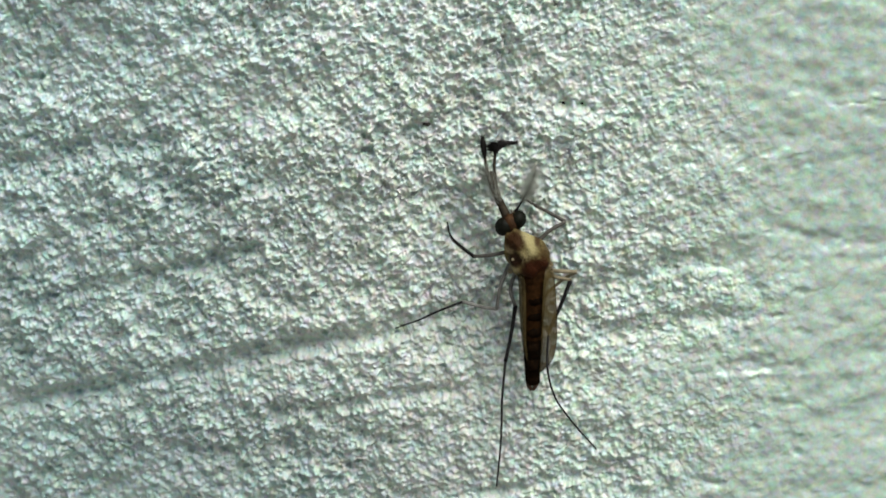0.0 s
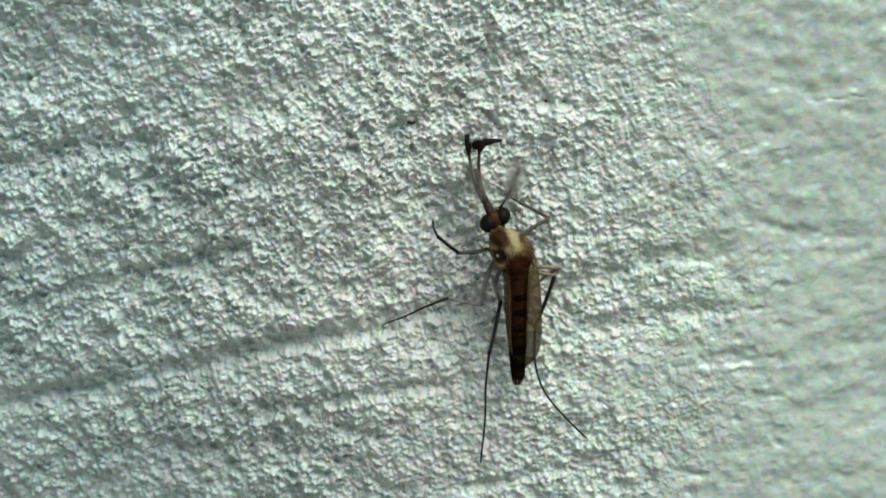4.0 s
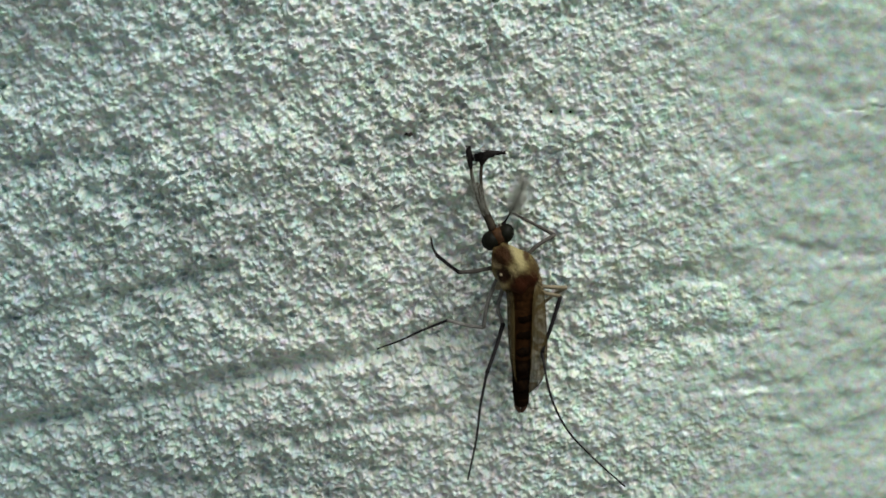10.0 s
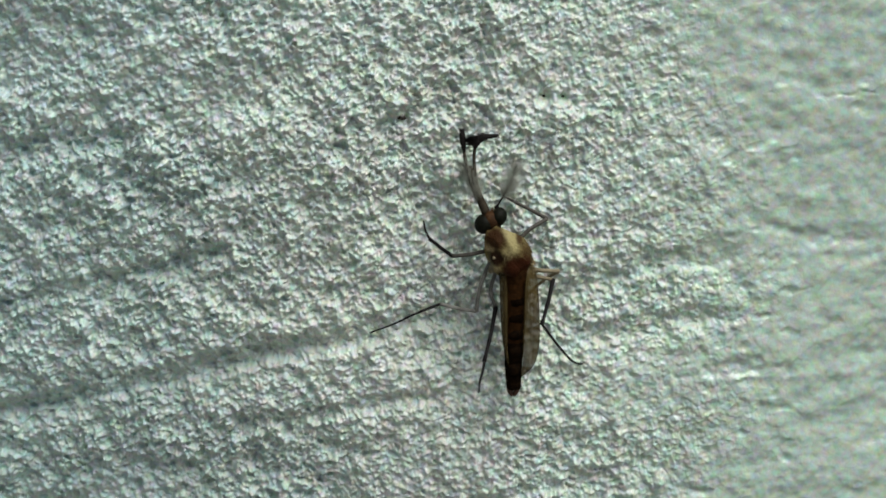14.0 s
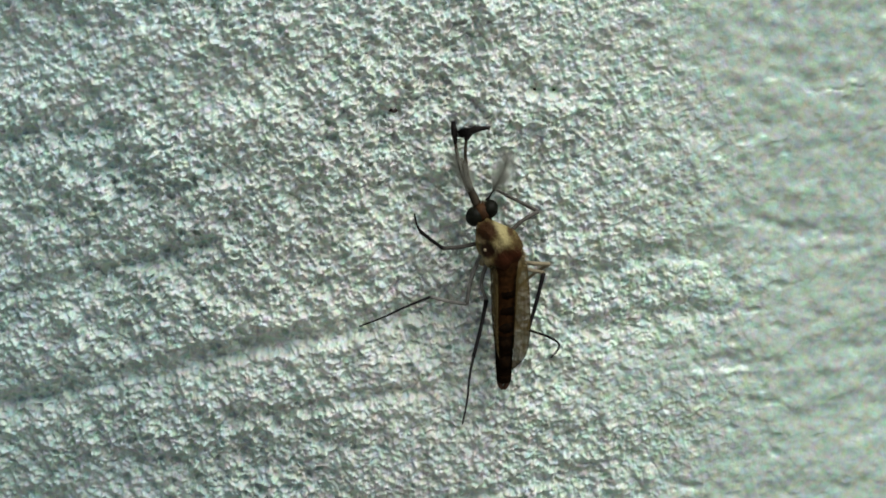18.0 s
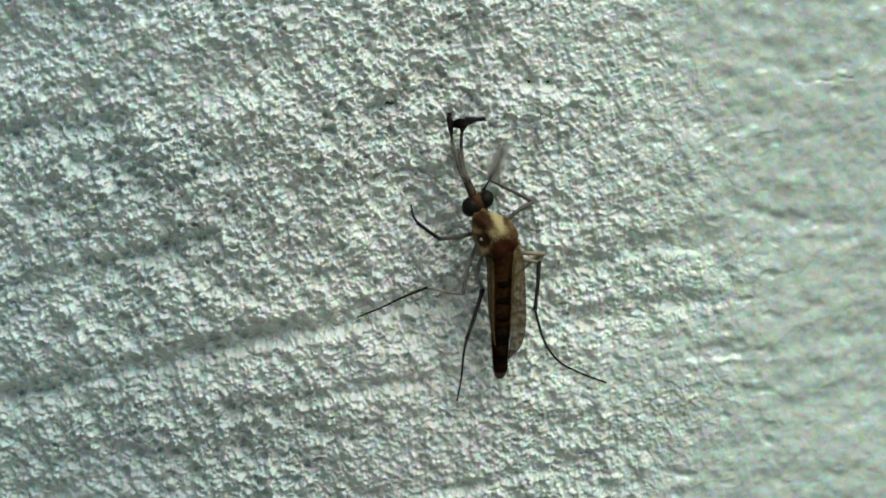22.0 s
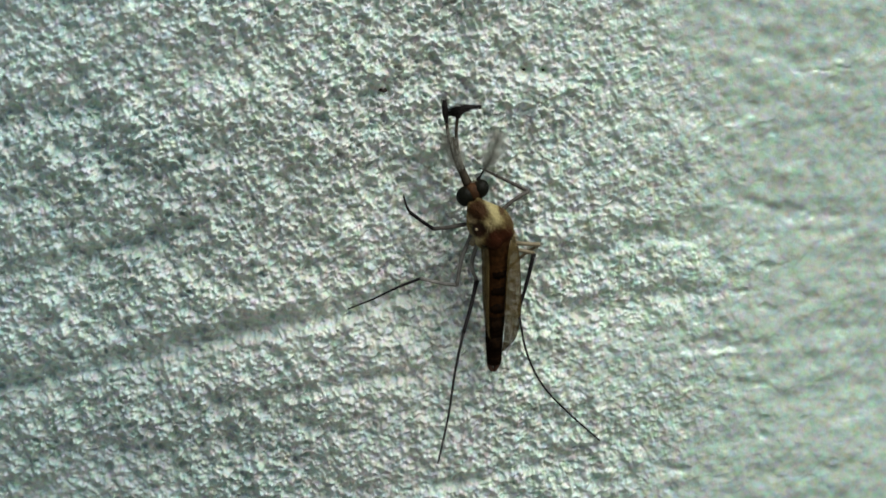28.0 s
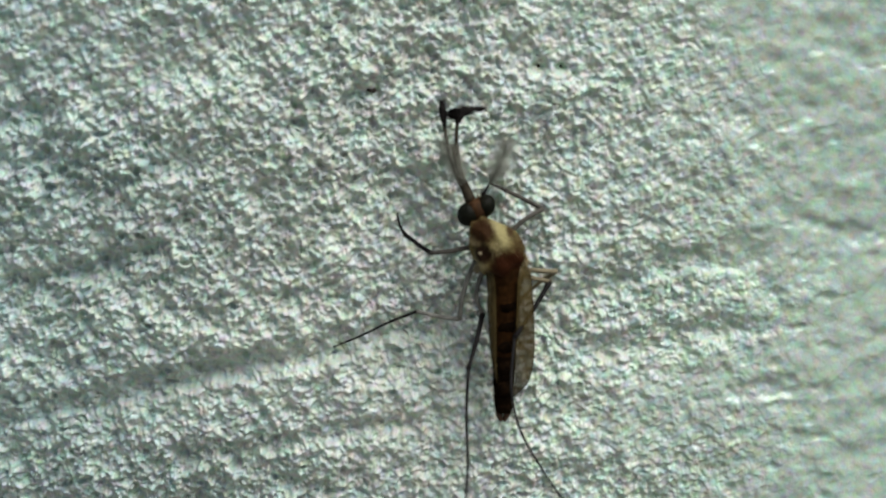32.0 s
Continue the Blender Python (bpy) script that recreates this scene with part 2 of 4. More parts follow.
def limb(name, pts, r0, r1, mat, parent, label="", steps=6, knob=0.0, bend=0.0):
    """A tapered leg piece with slightly swollen ends and short bristles."""
    bm = bmesh.new()
    c = curve_points(pts, steps)
    add_tube(bm, c, lambda s: (r0 + (r1 - r0) * s) * (1 + knob * (math.exp(-((s - 1) / 0.07) ** 2) + 0.6 * math.exp(-(s / 0.07) ** 2))))
    rng = random.Random(len(name) * 7 + int(abs(pts[0][0] + pts[-1][2]) * 100))
    n = int(len(c) * 3)
    for k in range(n):
        s = rng.random() * 0.98
        i = min(int(s * (len(c) - 1)), len(c) - 2)
        q = c[i].lerp(c[i + 1], s * (len(c) - 1) - i)
        d = (c[i + 1] - c[i]).normalized()
        w = Vector((rng.gauss(0, 1), rng.gauss(0, 1), rng.gauss(0, 1)))
        w = (w - w.dot(d) * d).normalized()
        add_hair(bm, q, q + w * (r0 * 1.9) + d * r0 * 1.6, r0 * 0.10)
    return part(name, bm, mat, parent, label)


def blob(name, centre, axes, mat, parent, label="", turn=(0, 0, 0), rough=0.0, subdiv=4):
    """An ellipsoid with a slightly uneven skin; half axes in millimetres."""
    bm = bmesh.new()
    bmesh.ops.create_icosphere(bm, subdivisions=subdiv, radius=1.0)
    r = Euler([radians(a) for a in turn]).to_matrix()
    for v in bm.verts:
        k = 1 + rough * noise.noise(v.co * 2.3 + Vector(centre))
        q = Vector((v.co.x * axes[0], v.co.y * axes[1], v.co.z * axes[2])) * k
        v.co = (r @ q + Vector(centre)) * MM
    return part(name, bm, mat, parent, label)


# ---- the wall: one sheet with real relief, fine where the camera looks ----
STEP = 0.026
X0, X1, Z0, Z1 = -15.0, 14.5, -11.0, 10.5
gx = np.arange(X0, X1 + STEP / 2, STEP)
gz = np.arange(Z0, Z1 + STEP / 2, STEP)
GX, GZ = np.meshgrid(gx, gz)
KX = np.fft.fftfreq(len(gx), STEP)[None, :] * math.tau
KZ = np.fft.fftfreq(len(gz), STEP)[:, None] * math.tau


def field(seed, along, across, degrees=13.0):
    """Smooth random relief of unit spread, with its grain lengths in millimetres along and across a direction."""
    a = radians(degrees)
    ku, kv = KX * math.cos(a) + KZ * math.sin(a), -KX * math.sin(a) + KZ * math.cos(a)
    white = np.random.RandomState(seed).standard_normal(GX.shape)
    f = np.fft.ifft2(np.fft.fft2(white) * np.exp(-0.5 * ((ku * along) ** 2 + (kv * across) ** 2))).real
    return (f - f.mean()) / f.std()


def blur(f, size):
    return np.fft.ifft2(np.fft.fft2(f) * np.exp(-0.5 * (KX ** 2 + KZ ** 2) * size ** 2)).real


def chips(seed, cell, tilt, soft):
    """Broken crumbs: cells about a jittered lattice, each a facet with its own level and tilt."""
    rs = np.random.RandomState(seed)
    tall = 1.22 * cell
    nx, nz = int((X1 - X0) / cell) + 4, int((Z1 - Z0) / tall) + 4
    jx, jz, level, tx, tz = (rs.uniform(-0.5, 0.5, (nz, nx)) for k in range(5))
    ux, uz = (GX - X0) / cell + 1.5, (GZ - Z0) / tall + 1.5
    ux, uz = ux + 0.45 * field(seed + 1, 0.6 * cell, 0.6 * cell), uz + 0.45 * field(seed + 2, 0.6 * cell, 0.6 * cell)
    cx, cz = np.floor(ux).astype(int), np.floor(uz).astype(int)
    best = np.full(GX.shape, 1e9)
    res = np.zeros(GX.shape)
    for di in (-1, 0, 1):
        for dk in (-1, 0, 1):
            i, k = np.clip(cx + di, 0, nx - 1), np.clip(cz + dk, 0, nz - 1)
            ex, ez = ux - (i + 0.5 + 0.9 * jx[k, i]), uz - (k + 0.5 + 0.9 * jz[k, i])
            d = ex * ex + ez * ez
            near = d < best
            best = np.where(near, d, best)
            res = np.where(near, level[k, i] + tilt * (ex * tx[k, i] + ez * tz[k, i]), res)
    return blur(res, soft)


def step(a, b, x):
    s = np.clip((x - a) / (b - a), 0, 1)
    return s * s * (3 - 2 * s)


def stroke(pts, width, fade=0.8):
    """Signed offset across a polyline, and its weight: 1 on the line, 0 away from it and past its ends."""
    c = [(q.x, q.y) for q in curve_points([(x, z, 0) for x, z in pts], 6)]
    best = np.full(GX.shape, 1e9)
    signed = np.zeros(GX.shape)
    px, pz = GX + FRAY_X, GZ + FRAY_Z
    for (ax, az), (bx, bz) in zip(c, c[1:]):
        dx, dz = bx - ax, bz - az
        n2 = dx * dx + dz * dz
        s = np.clip(((px - ax) * dx + (pz - az) * dz) / n2, 0, 1)
        ex, ez = px - ax - s * dx, pz - az - s * dz
        d = np.hypot(ex, ez)
        near = d < best
        best = np.where(near, d, best)
        signed = np.where(near, np.sign(dx * ez - dz * ex) * d, signed)
    ends = step(pts[0][0] - 0.01, pts[0][0] + fade, GX) * (1 - step(pts[-1][0] - fade, pts[-1][0] + 0.01, GX))
    return signed, np.exp(-0.5 * (best / width) ** 2) * ends, ends


def warp(x, z):
    """How far the coat falls back: on its rough side the wall bows back, leans out at the top and recedes below."""
    lean = TILT_OUT * step(1.0, -10.0, x) * (1 - step(-18.0, -90.0, x))
    bow = 0.0062 * np.clip(-1.0 - x, 0, 13) ** 2 * (1 - step(-18.0, -90.0, x)) * (1 - step(14.0, 90.0, np.abs(z)))
    bow = bow + 0.005 * np.clip(-z - 2.0, 0, 9) ** 2 * step(10.0, 0.0, x) * (1 - step(-18.0, -90.0, x)) * (1 - step(14.0, 90.0, np.abs(z)))
    knee = 0.075 * (np.sqrt((z + 3.6) ** 2 + 0.5) - (z + 3.6)) / 2 * step(1.5, -5.0, x) * (1 - step(-18.0, -90.0, x)) * (1 - step(14.0, 90.0, np.abs(z)))
    return bow + knee - lean * np.clip(z, -14, 14) * (1 - step(14.0, 90.0, np.abs(z)))


TILT_OUT = 0.165


RELIEF = {}
FRAY_X, FRAY_Z = 0.05 * field(81, 0.11, 0.11), 0.055 * field(82, 0.10, 0.10) + 0.05 * field(83, 0.5, 0.5)


def surface(x, z):
    """The wall's height off its plane at (x, z), in millimetres."""
    i = int(np.clip(round((x - X0) / STEP), 0, len(gx) - 1))
    k = int(np.clip(round((z - Z0) / STEP), 0, len(gz) - 1))
    return float(RELIEF["height"][k, i])


# furrows left by the trowel: path of the sharp lower edge, width of the shaded upper slope, depth, share regained at once
FURROWS = (
    (((-14.5, -6.40), (-12.5, -5.85), (-10.52, -5.25), (-8.87, -4.76), (-7.08, -4.27), (-5.48, -3.84), (-3.89, -3.49), (-2.32, -3.18), (-0.74, -2.74), (1.78, -2.35)), 0.70, 0.38, 0.60),
    (((-6.6, -6.25), (-5.21, -5.84), (-4.24, -5.51), (-2.96, -5.22), (-1.69, -4.98), (-0.42, -4.81), (0.85, -4.66), (2.6, -4.40)), 0.42, 0.17, 0.7),
    (((-13.5, -2.6), (-11.73, -2.12), (-10.29, -1.74), (-8.54, -1.35), (-7.12, -1.07), (-5.0, -0.55)), 0.60, 0.23, 0.5),
    (((-13.4, -1.25), (-12.08, -0.69), (-11.27, -0.39), (-10.61, -0.08), (-9.0, 0.38)), 0.42, 0.17, 0.5),
    (((-9.0, 0.30), (-7.95, 0.53), (-7.33, 0.69), (-6.64, 0.92), (-5.0, 1.33)), 0.45, 0.15, 0.5),
    (((2.2, -2.2), (3.1, -1.9), (4.35, -1.52), (5.75, -1.1), (6.76, -0.9), (7.86, -0.79), (9.4, -0.40)), 0.55, 0.18, 0.8),
    (((2.6, -3.55), (3.76, -3.21), (5.01, -2.94), (6.27, -2.79), (7.06, -2.66), (8.0, -2.49), (9.4, -2.10)), 0.55, 0.18, 0.8),
    (((6.4, -4.25), (7.27, -4.09), (8.22, -3.97), (9.02, -3.89), (10.9, -3.88)), 0.42, 0.10, 0.95),
    (((-0.6, -8.25), (0.56, -8.01), (1.85, -7.75), (3.15, -7.5), (4.28, -7.27), (6.2, -6.85)), 0.50, 0.17, 0.9),
    (((8.1, 0.30), (8.75, 0.09), (9.4, -0.14), (10.37, -0.24), (12.0, -0.32), (13.6, -0.6)), 0.34, 0.075, 0.45),
    (((-13.8, 1.6), (-10.5, 2.3), (-7.0, 2.8)), 0.55, 0.10, 0.40),
    (((-13.5, 4.6), (-10.5, 5.2), (-7.5, 5.5)), 0.55, 0.09, 0.40),
    (((-11.5, -7.9), (-6.0, -6.95), (-2.0, -6.2)), 0.50, 0.10, 0.50),
)
# thin scratches and threads in the coat: path and height
SCRATCHES = (
    (((8.43, 4.94), (8.75, 5.57), (9.19, 6.12)), 0.035), (((5.49, 4.47), (6.13, 4.31), (6.61, 4.07), (6.94, 3.75)), 0.050),
    (((5.37, 3.27), (5.6, 3.5), (5.83, 3.75)), 0.030), (((9.42, 1.74), (10.01, 2.72), (10.31, 3.04)), 0.030),
    (((11.2, 3.4), (11.39, 3.6), (11.83, 4.08)), 0.040), (((11.13, 2.64), (11.35, 2.85), (11.58, 3.04)), 0.025),
    (((10.41, 3.68), (11.03, 3.74), (12.07, 3.77)), -0.045), (((0.01, -7.29), (0.42, -7.21), (0.82, -7.67)), 0.060),
    (((-6.28, -0.41), (-6.0, -0.9), (-5.73, -1.44)), -0.070), (((-4.13, 0.82), (-3.85, 0.4), (-3.56, -0.03)), -0.060),
    (((11.34, -5.16), (11.7, -4.7), (11.93, -4.16)), 0.030), (((3.71, 4.21), (4.2, 4.55), (4.72, 4.85)), 0.060),
)


def build_wall():
    across = GX + 0.06 * GZ + 0.7 * field(40, 1.2, 0.8)
    calm = step(1.6, 11.0, across)   # 1 where the coat is smooth
    pebble = step(3.0, 6.0, across) * (1 - 0.75 * step(7.0, 13.0, across))
    size = step(-0.9, 0.9, field(41, 0.55, 0.40, 12))   # where the crumbs are coarse
    west = step(-1.0, -11.0, GX + 0.5 * field(43, 1.0, 1.0))   # the crumbs grow coarser that way
    chip = 1.25 * west * chips(66, 0.40, 2.2, 0.024) + (1 - 0.35 * west) * ((0.45 + 0.75 * size) * chips(61, 0.27, 2.3, 0.020) + (1.15 - 0.55 * size) * chips(71, 0.155, 2.4, 0.018) + 0.42 * chips(76, 0.088, 2.4, 0.016))
    # sharp crests between flatter beds, and loose crumbs on top
    crest = np.maximum(0, 0.8 - np.abs(field(1, 0.066, 0.084, 20))) ** 1.4 + 0.7 * np.maximum(0, 0.8 - np.abs(field(11, 0.040, 0.048, -15))) ** 1.4
    crumb = np.maximum(0, field(2, 0.054, 0.062) - 0.4) + 0.9 * np.maximum(0, field(12, 0.078, 0.088, -30) - 0.6)
    pit = np.minimum(0, field(8, 0.078, 0.110, -25) + 0.9) + 0.6 * np.minimum(0, field(18, 0.055, 0.05) + 0.9)
    pit = np.maximum(pit, -1.1)
    lump = field(3, 0.16, 0.24, 5)
    rough = np.clip(1.0 + 0.18 * field(14, 1.6, 0.9, 12), 0.75, 1.4)
    grain = 1.12 * rough * ((0.058 + 0.020 * west) * chip + 0.072 * (1 - 0.3 * west) * crest + 0.044 * crumb + 0.009 * field(21, 0.031, 0.031) + 0.095 * pit + 0.042 * lump + 0.034 * field(44, 0.36, 0.26, 15))
    grain = (1 - 0.97 * calm) ** 1.35 * grain
    h = pebble * (0.017 * np.maximum(field(4, 0.15, 0.11, -20), field(15, 0.17, 0.14, 20)) + 0.045 * np.minimum(0, field(17, 0.15, 0.10, 10) + 1.0))
    h += calm * (0.0034 * field(16, 0.30, 0.032, 60) + 0.0030 * field(19, 0.06, 0.05, 0) + 0.010 * field(20, 0.13, 0.10, 20) + 0.018 * field(9, 0.24, 0.16, 15) + 0.018 * field(5, 0.7, 0.28, 20))
    h += 0.022 * field(6, 3.5, 0.45, 12) * (1 - 0.7 * calm)
    h += 0.05 * field(7, 2.2, 1.3, 10)
    along = field(42, 0.9, 0.9)
    for pts, width, depth, share in FURROWS:
        s, _, ends = stroke(pts, width, 2.0)
        up = 1 - step(0.0, width, s)
        down = (1 - share) * (1 - step(0.0, 1.6, -s)) + share * (1 - step(0.0, 0.28, -s))
        d = depth * ends * (1 + 0.25 * along)
        h -= d * np.where(s > 0, up, down)
    h += grain
    for pts, height in SCRATCHES:
        h += 0.6 * stroke(pts, 0.05, 0.25)[1] * height
    rng = random.Random(31)
    for k in range(260):
        x, z = rng.uniform(5.0, 13.5), rng.uniform(-9.0, 9.5)
        a = radians(rng.choice((rng.gauss(60, 9), rng.gauss(60, 9), rng.gauss(60, 9), rng.gauss(58, 9), rng.gauss(40, 12))))
        n = rng.uniform(0.3, 1.1)
        i0, i1 = np.searchsorted(gx, (x - n - 0.3, x + n + 0.3))
        k0, k1 = np.searchsorted(gz, (z - n - 0.3, z + n + 0.3))
        wx, wz = GX[k0:k1, i0:i1] - x, GZ[k0:k1, i0:i1] - z
        u, v = wx * math.cos(a) + wz * math.sin(a), wz * math.cos(a) - wx * math.sin(a)
        h[k0:k1, i0:i1] += rng.choice((-1, 1, 1)) * rng.uniform(0.004, 0.010) * np.exp(-0.5 * (v / 0.034) ** 2) * (1 - step(0.5 * n, n, np.abs(u)))
    # pits and grains that stand out
    for x, z, r, d in ((-1.0, 3.50, 0.16, 0.24), (-0.90, 3.14, 0.13, -0.16), (2.96, 3.66, 0.10, -0.30), (3.42, 3.66, 0.11, -0.32), (3.15, 3.22, 0.24, 0.22), (-2.85, -1.42, 0.22, 0.16), (-2.8, -1.72, 0.17, -0.26),
                       (-3.71, -4.27, 0.13, -0.2), (-0.72, -5.55, 0.10, -0.16), (-8.85, -1.46, 0.24, -0.16), (-11.19, -1.30, 0.26, -0.16), (-6.92, -0.33, 0.20, -0.18), (-6.9, -0.02, 0.2, 0.12),
                       (-3.65, -4.1, 0.2, 0.12), (-10.33, 5.2, 0.24, 0.2), (-6.6, 3.6, 0.2, 0.12), (-7.4, 5.1, 0.2, 0.14), (5.75, -0.72, 0.17, -0.10), (6.76, -0.62, 0.20, -0.12), (7.7, -0.60, 0.20, -0.10),
                       (-9.1, 2.2, 0.22, 0.14), (-5.2, 2.7, 0.17, 0.12), (7.3, 1.9, 0.28, 0.08), (-8.3, -3.5, 0.3, -0.12)):
        h += d * np.exp(-0.5 * ((GX - x) ** 2 + (GZ - z) ** 2) / r ** 2)
    rim = np.minimum.reduce([GX - X0, X1 - GX, GZ - Z0, Z1 - GZ])
    h *= step(0.0, 1.5, rim)
    # the sheet goes on, ever coarser, to the wall's edges
    far = lambda end: np.geomspace(0.5, end, 17)
    ex = np.concatenate([X0 - far(2200.0)[::-1], gx, X1 + far(2200.0)])
    ez = np.concatenate([Z0 - far(1420.0)[::-1], gz, Z1 + far(1200.0)])
    vx, vz = np.meshgrid(ex, ez)
    hh = np.zeros(vx.shape)
    hh[17:-17, 17:-17] = h
    hh -= warp(vx, vz)
    RELIEF["height"] = h - warp(GX, GZ)
    co = np.stack([vx, -hh, vz], -1).reshape(-1, 3) * MM
    nx, nz = len(ex), len(ez)
    i = (np.arange(nz - 1)[:, None] * nx + np.arange(nx - 1)[None, :]).ravel()
    quads = np.stack([i, i + 1, i + nx + 1, i + nx], -1)
    # the body of the wall behind the sheet
    lo_x, hi_x, lo_z, hi_z, y0, y1 = ex[0] * MM, ex[-1] * MM, ez[0] * MM, ez[-1] * MM, 0.0042, 0.12
    k = len(co)
    box = np.array([(x, y, z) for y in (y0, y1) for z in (lo_z, hi_z) for x in (lo_x, hi_x)])
    co = np.concatenate([co, box])
    quads = np.concatenate([quads, k + np.array([(4, 6, 7, 5), (0, 4, 5, 1), (2, 3, 7, 6), (0, 2, 6, 4), (1, 5, 7, 3)])])
    me = bpy.data.meshes.new("wall")
    me.vertices.add(len(co))
    me.vertices.foreach_set("co", co.ravel())
    me.loops.add(quads.size)
    me.loops.foreach_set("vertex_index", quads.ravel().astype(np.int32))
    me.polygons.add(len(quads))
    me.polygons.foreach_set("loop_start", np.arange(len(quads), dtype=np.int32) * 4)
    me.polygons.foreach_set("use_smooth", np.ones(len(quads), dtype=bool))
    me.update(calc_edges=True)
    me.materials.append(LIT_PAINT)
    return tagged(new("wall", me), "rough plaster wall with pale grey-green paint and trowel marks", "wall", kind="structure")


build_wall()


def build_ground():
    bm = bmesh.new()
    bmesh.ops.create_grid(bm, x_segments=24, y_segments=24, size=400)
    for v in bm.verts:
        v.co.z = -1.42 + (0.02 * noise.noise(v.co * 0.05) if abs(v.co.y) > 20 else 0)
    me = bpy.data.meshes.new("ground")
    bm.to_mesh(me)
    bm.free()
    me.materials.append(SOIL)
    return tagged(new("ground", me), "bare brown soil at the foot of the wall", "ground", kind="structure")


build_ground()

# ---- the mosquito; its space is in millimetres round the foot point under its thorax ----
FOOT = Vector((2.11, 0.0, -0.83))
mosquito = tagged(new("mosquito"), "small brown male mosquito with feathery antennae resting on the wall", "mosquito")
mosquito.location = FOOT * MM


def V(*rows):
    return [Vector(r) for r in rows]


def build_body():
    head = blob("head", (-0.66, -1.03, 1.36), (0.25, 0.22, 0.25), HEAD, mosquito, "brown scaly head", rough=0.10)
    blob("compound_eye", (-0.86, -0.99, 1.25), (0.255, 0.28, 0.275), EYE, head, "dark greenish bulging eye", (0, 25, 0))
    blob("compound_eye", (-0.48, -0.99, 1.44), (0.225, 0.27, 0.265), EYE, head, "dark greenish bulging eye", (0, 25, 0))
    bm = bmesh.new()
    rng = random.Random(21)
    for k in range(120):
        w = Vector((rng.gauss(0, 0.6), -abs(rng.gauss(0.6, 0.5)), rng.gauss(0.2, 1))).normalized()
        q = Vector((-0.67 + w.x * 0.26, -0.96 + w.y * 0.23, 1.35 + w.z * 0.25))
        add_hair(bm, q, q + (w + Vector((-0.3, 0, 0.9))) * rng.uniform(0.04, 0.11), 0.008)
    tagged(part("bristles", bm, HEAD, head, "short brown scales"), kind="stuff")
    blob("neck", (-0.549, -0.923, 1.1), (0.16, 0.15, 0.18), PLEURON, mosquito)
    thorax = blob("thorax", (-0.231, -1.17, 0.532), (0.60, 0.54, 0.80), THORAX, mosquito, "mottled tan and brown humped thorax", (0, -28, 0), rough=0.2)
    middle, along, across = Vector((-0.231, -1.17, 0.532)), Vector((-0.469, 0, 0.883)), Vector((0.883, 0, 0.469))

    def pear(q):
        """Narrows the thorax towards the neck."""
        d = q - middle
        s = min(max(d.dot(along) / 0.8, 0.0), 1.0)
        return q - across * (0.34 * s * d.dot(across) + 0.09 * s) - along * 0.08 * s - Vector((0, 0.2 * s * d.y, 0))

    for v in thorax.data.vertices:
        v.co = pear(v.co / MM) * MM
    blob("postnotum", (0.001, -1.22, -0.093), (0.42, 0.30, 0.42), WAIST, thorax, "olive-brown hind part", (0, -8, 0), rough=0.1)
    tree = BVHTree.FromPolygons([v.co[:] for v in thorax.data.vertices], [p.vertices[:] for p in thorax.data.polygons])

    def plate(name, cx, cz, rx, rz, mat, label, seed, lift=0.028):
        """A cuticle plate with an uneven outline that swells out of the thorax."""
        bm = bmesh.new()
        rings = []
        for i in range(9):
            ring = []
            for k in range(28):
                a = math.tau * k / 28
                rr = i / 8 * (1 + 0.26 * noise.noise(Vector((1.6 * math.cos(a), 1.6 * math.sin(a), seed))))
                x, z = cx + rx * rr * math.cos(a), cz + rz * rr * math.sin(a)
                hit = tree.ray_cast(Vector((x, -4, z)) * MM, Vector((0, 1, 0)))[0]
                y = hit.y / MM if hit else -1.17
                q = Vector((x, y - lift * (1 - (i / 8) ** 3) + 0.012 + 0.010 * noise.noise(Vector((x * 9, z * 9, seed))), z))
                ring.append(bm.verts.new(q * MM))
                if i == 0:
                    break
            rings.append(ring)
        for k in range(28):
            bm.faces.new((rings[0][0], rings[1][k], rings[1][(k + 1) % 28]))
        for p, q in zip(rings[1:], rings[2:]):
            for k in range(28):
                bm.faces.new((p[k], q[k], q[(k + 1) % 28], p[(k + 1) % 28]))
        return part(name, bm, mat, thorax, label)

    plate("pleuron", -0.61, 0.92, 0.21, 0.24, THORAX, "dark brown side plate", 1.3)
    plate("pleuron", -0.62, 0.44, 0.20, 0.24, THORAX, "dark brown side plate with a pale spot", 5.1)
    plate("pleuron", -0.15, 0.80, 0.20, 0.24, THORAX, "olive-brown side plate", 9.4, 0.02)
    plate("scutellum", 0.0, 0.20, 0.44, 0.40, THORAX, "dark red-brown shield", 3.7, 0.05)
    plate("spiracle", -0.64, 0.45, 0.04, 0.045, THORAX, "pale breathing pore", 2.0, 0.045)
    bm = bmesh.new()
    rng = random.Random(77)
    turn = Euler((0, radians(-28), 0)).to_matrix()
    for k in range(430):
        w = Vector((rng.gauss(0, 1), -abs(rng.gauss(0, 1)), rng.gauss(0, 1))).normalized()
        q = turn @ Vector((w.x * 0.56, w.y * 0.52, w.z * 0.74)) + Vector((-0.231, -1.17, 0.532))
        if q.z < 0.45 or q.x < -0.40:
            continue
        q = pear(q)
        add_hair(bm, q, q + (w * 0.5 + Vector((rng.uniform(-0.3, 0.3), -0.1, -0.9))) * rng.uniform(0.05, 0.17), 0.005)
    for k in range(260):
        q = Vector((rng.uniform(0.25, 0.46), -1.15 + rng.uniform(-0.3, 0.2), rng.uniform(-0.1, 0.75)))
        q.x -= 0.55 * max(0.0, q.z - 0.3)
        add_hair(bm, q, q + Vector((rng.uniform(0.05, 0.22), rng.uniform(-0.1, 0.05), rng.uniform(-0.24, 0.03))), 0.006)
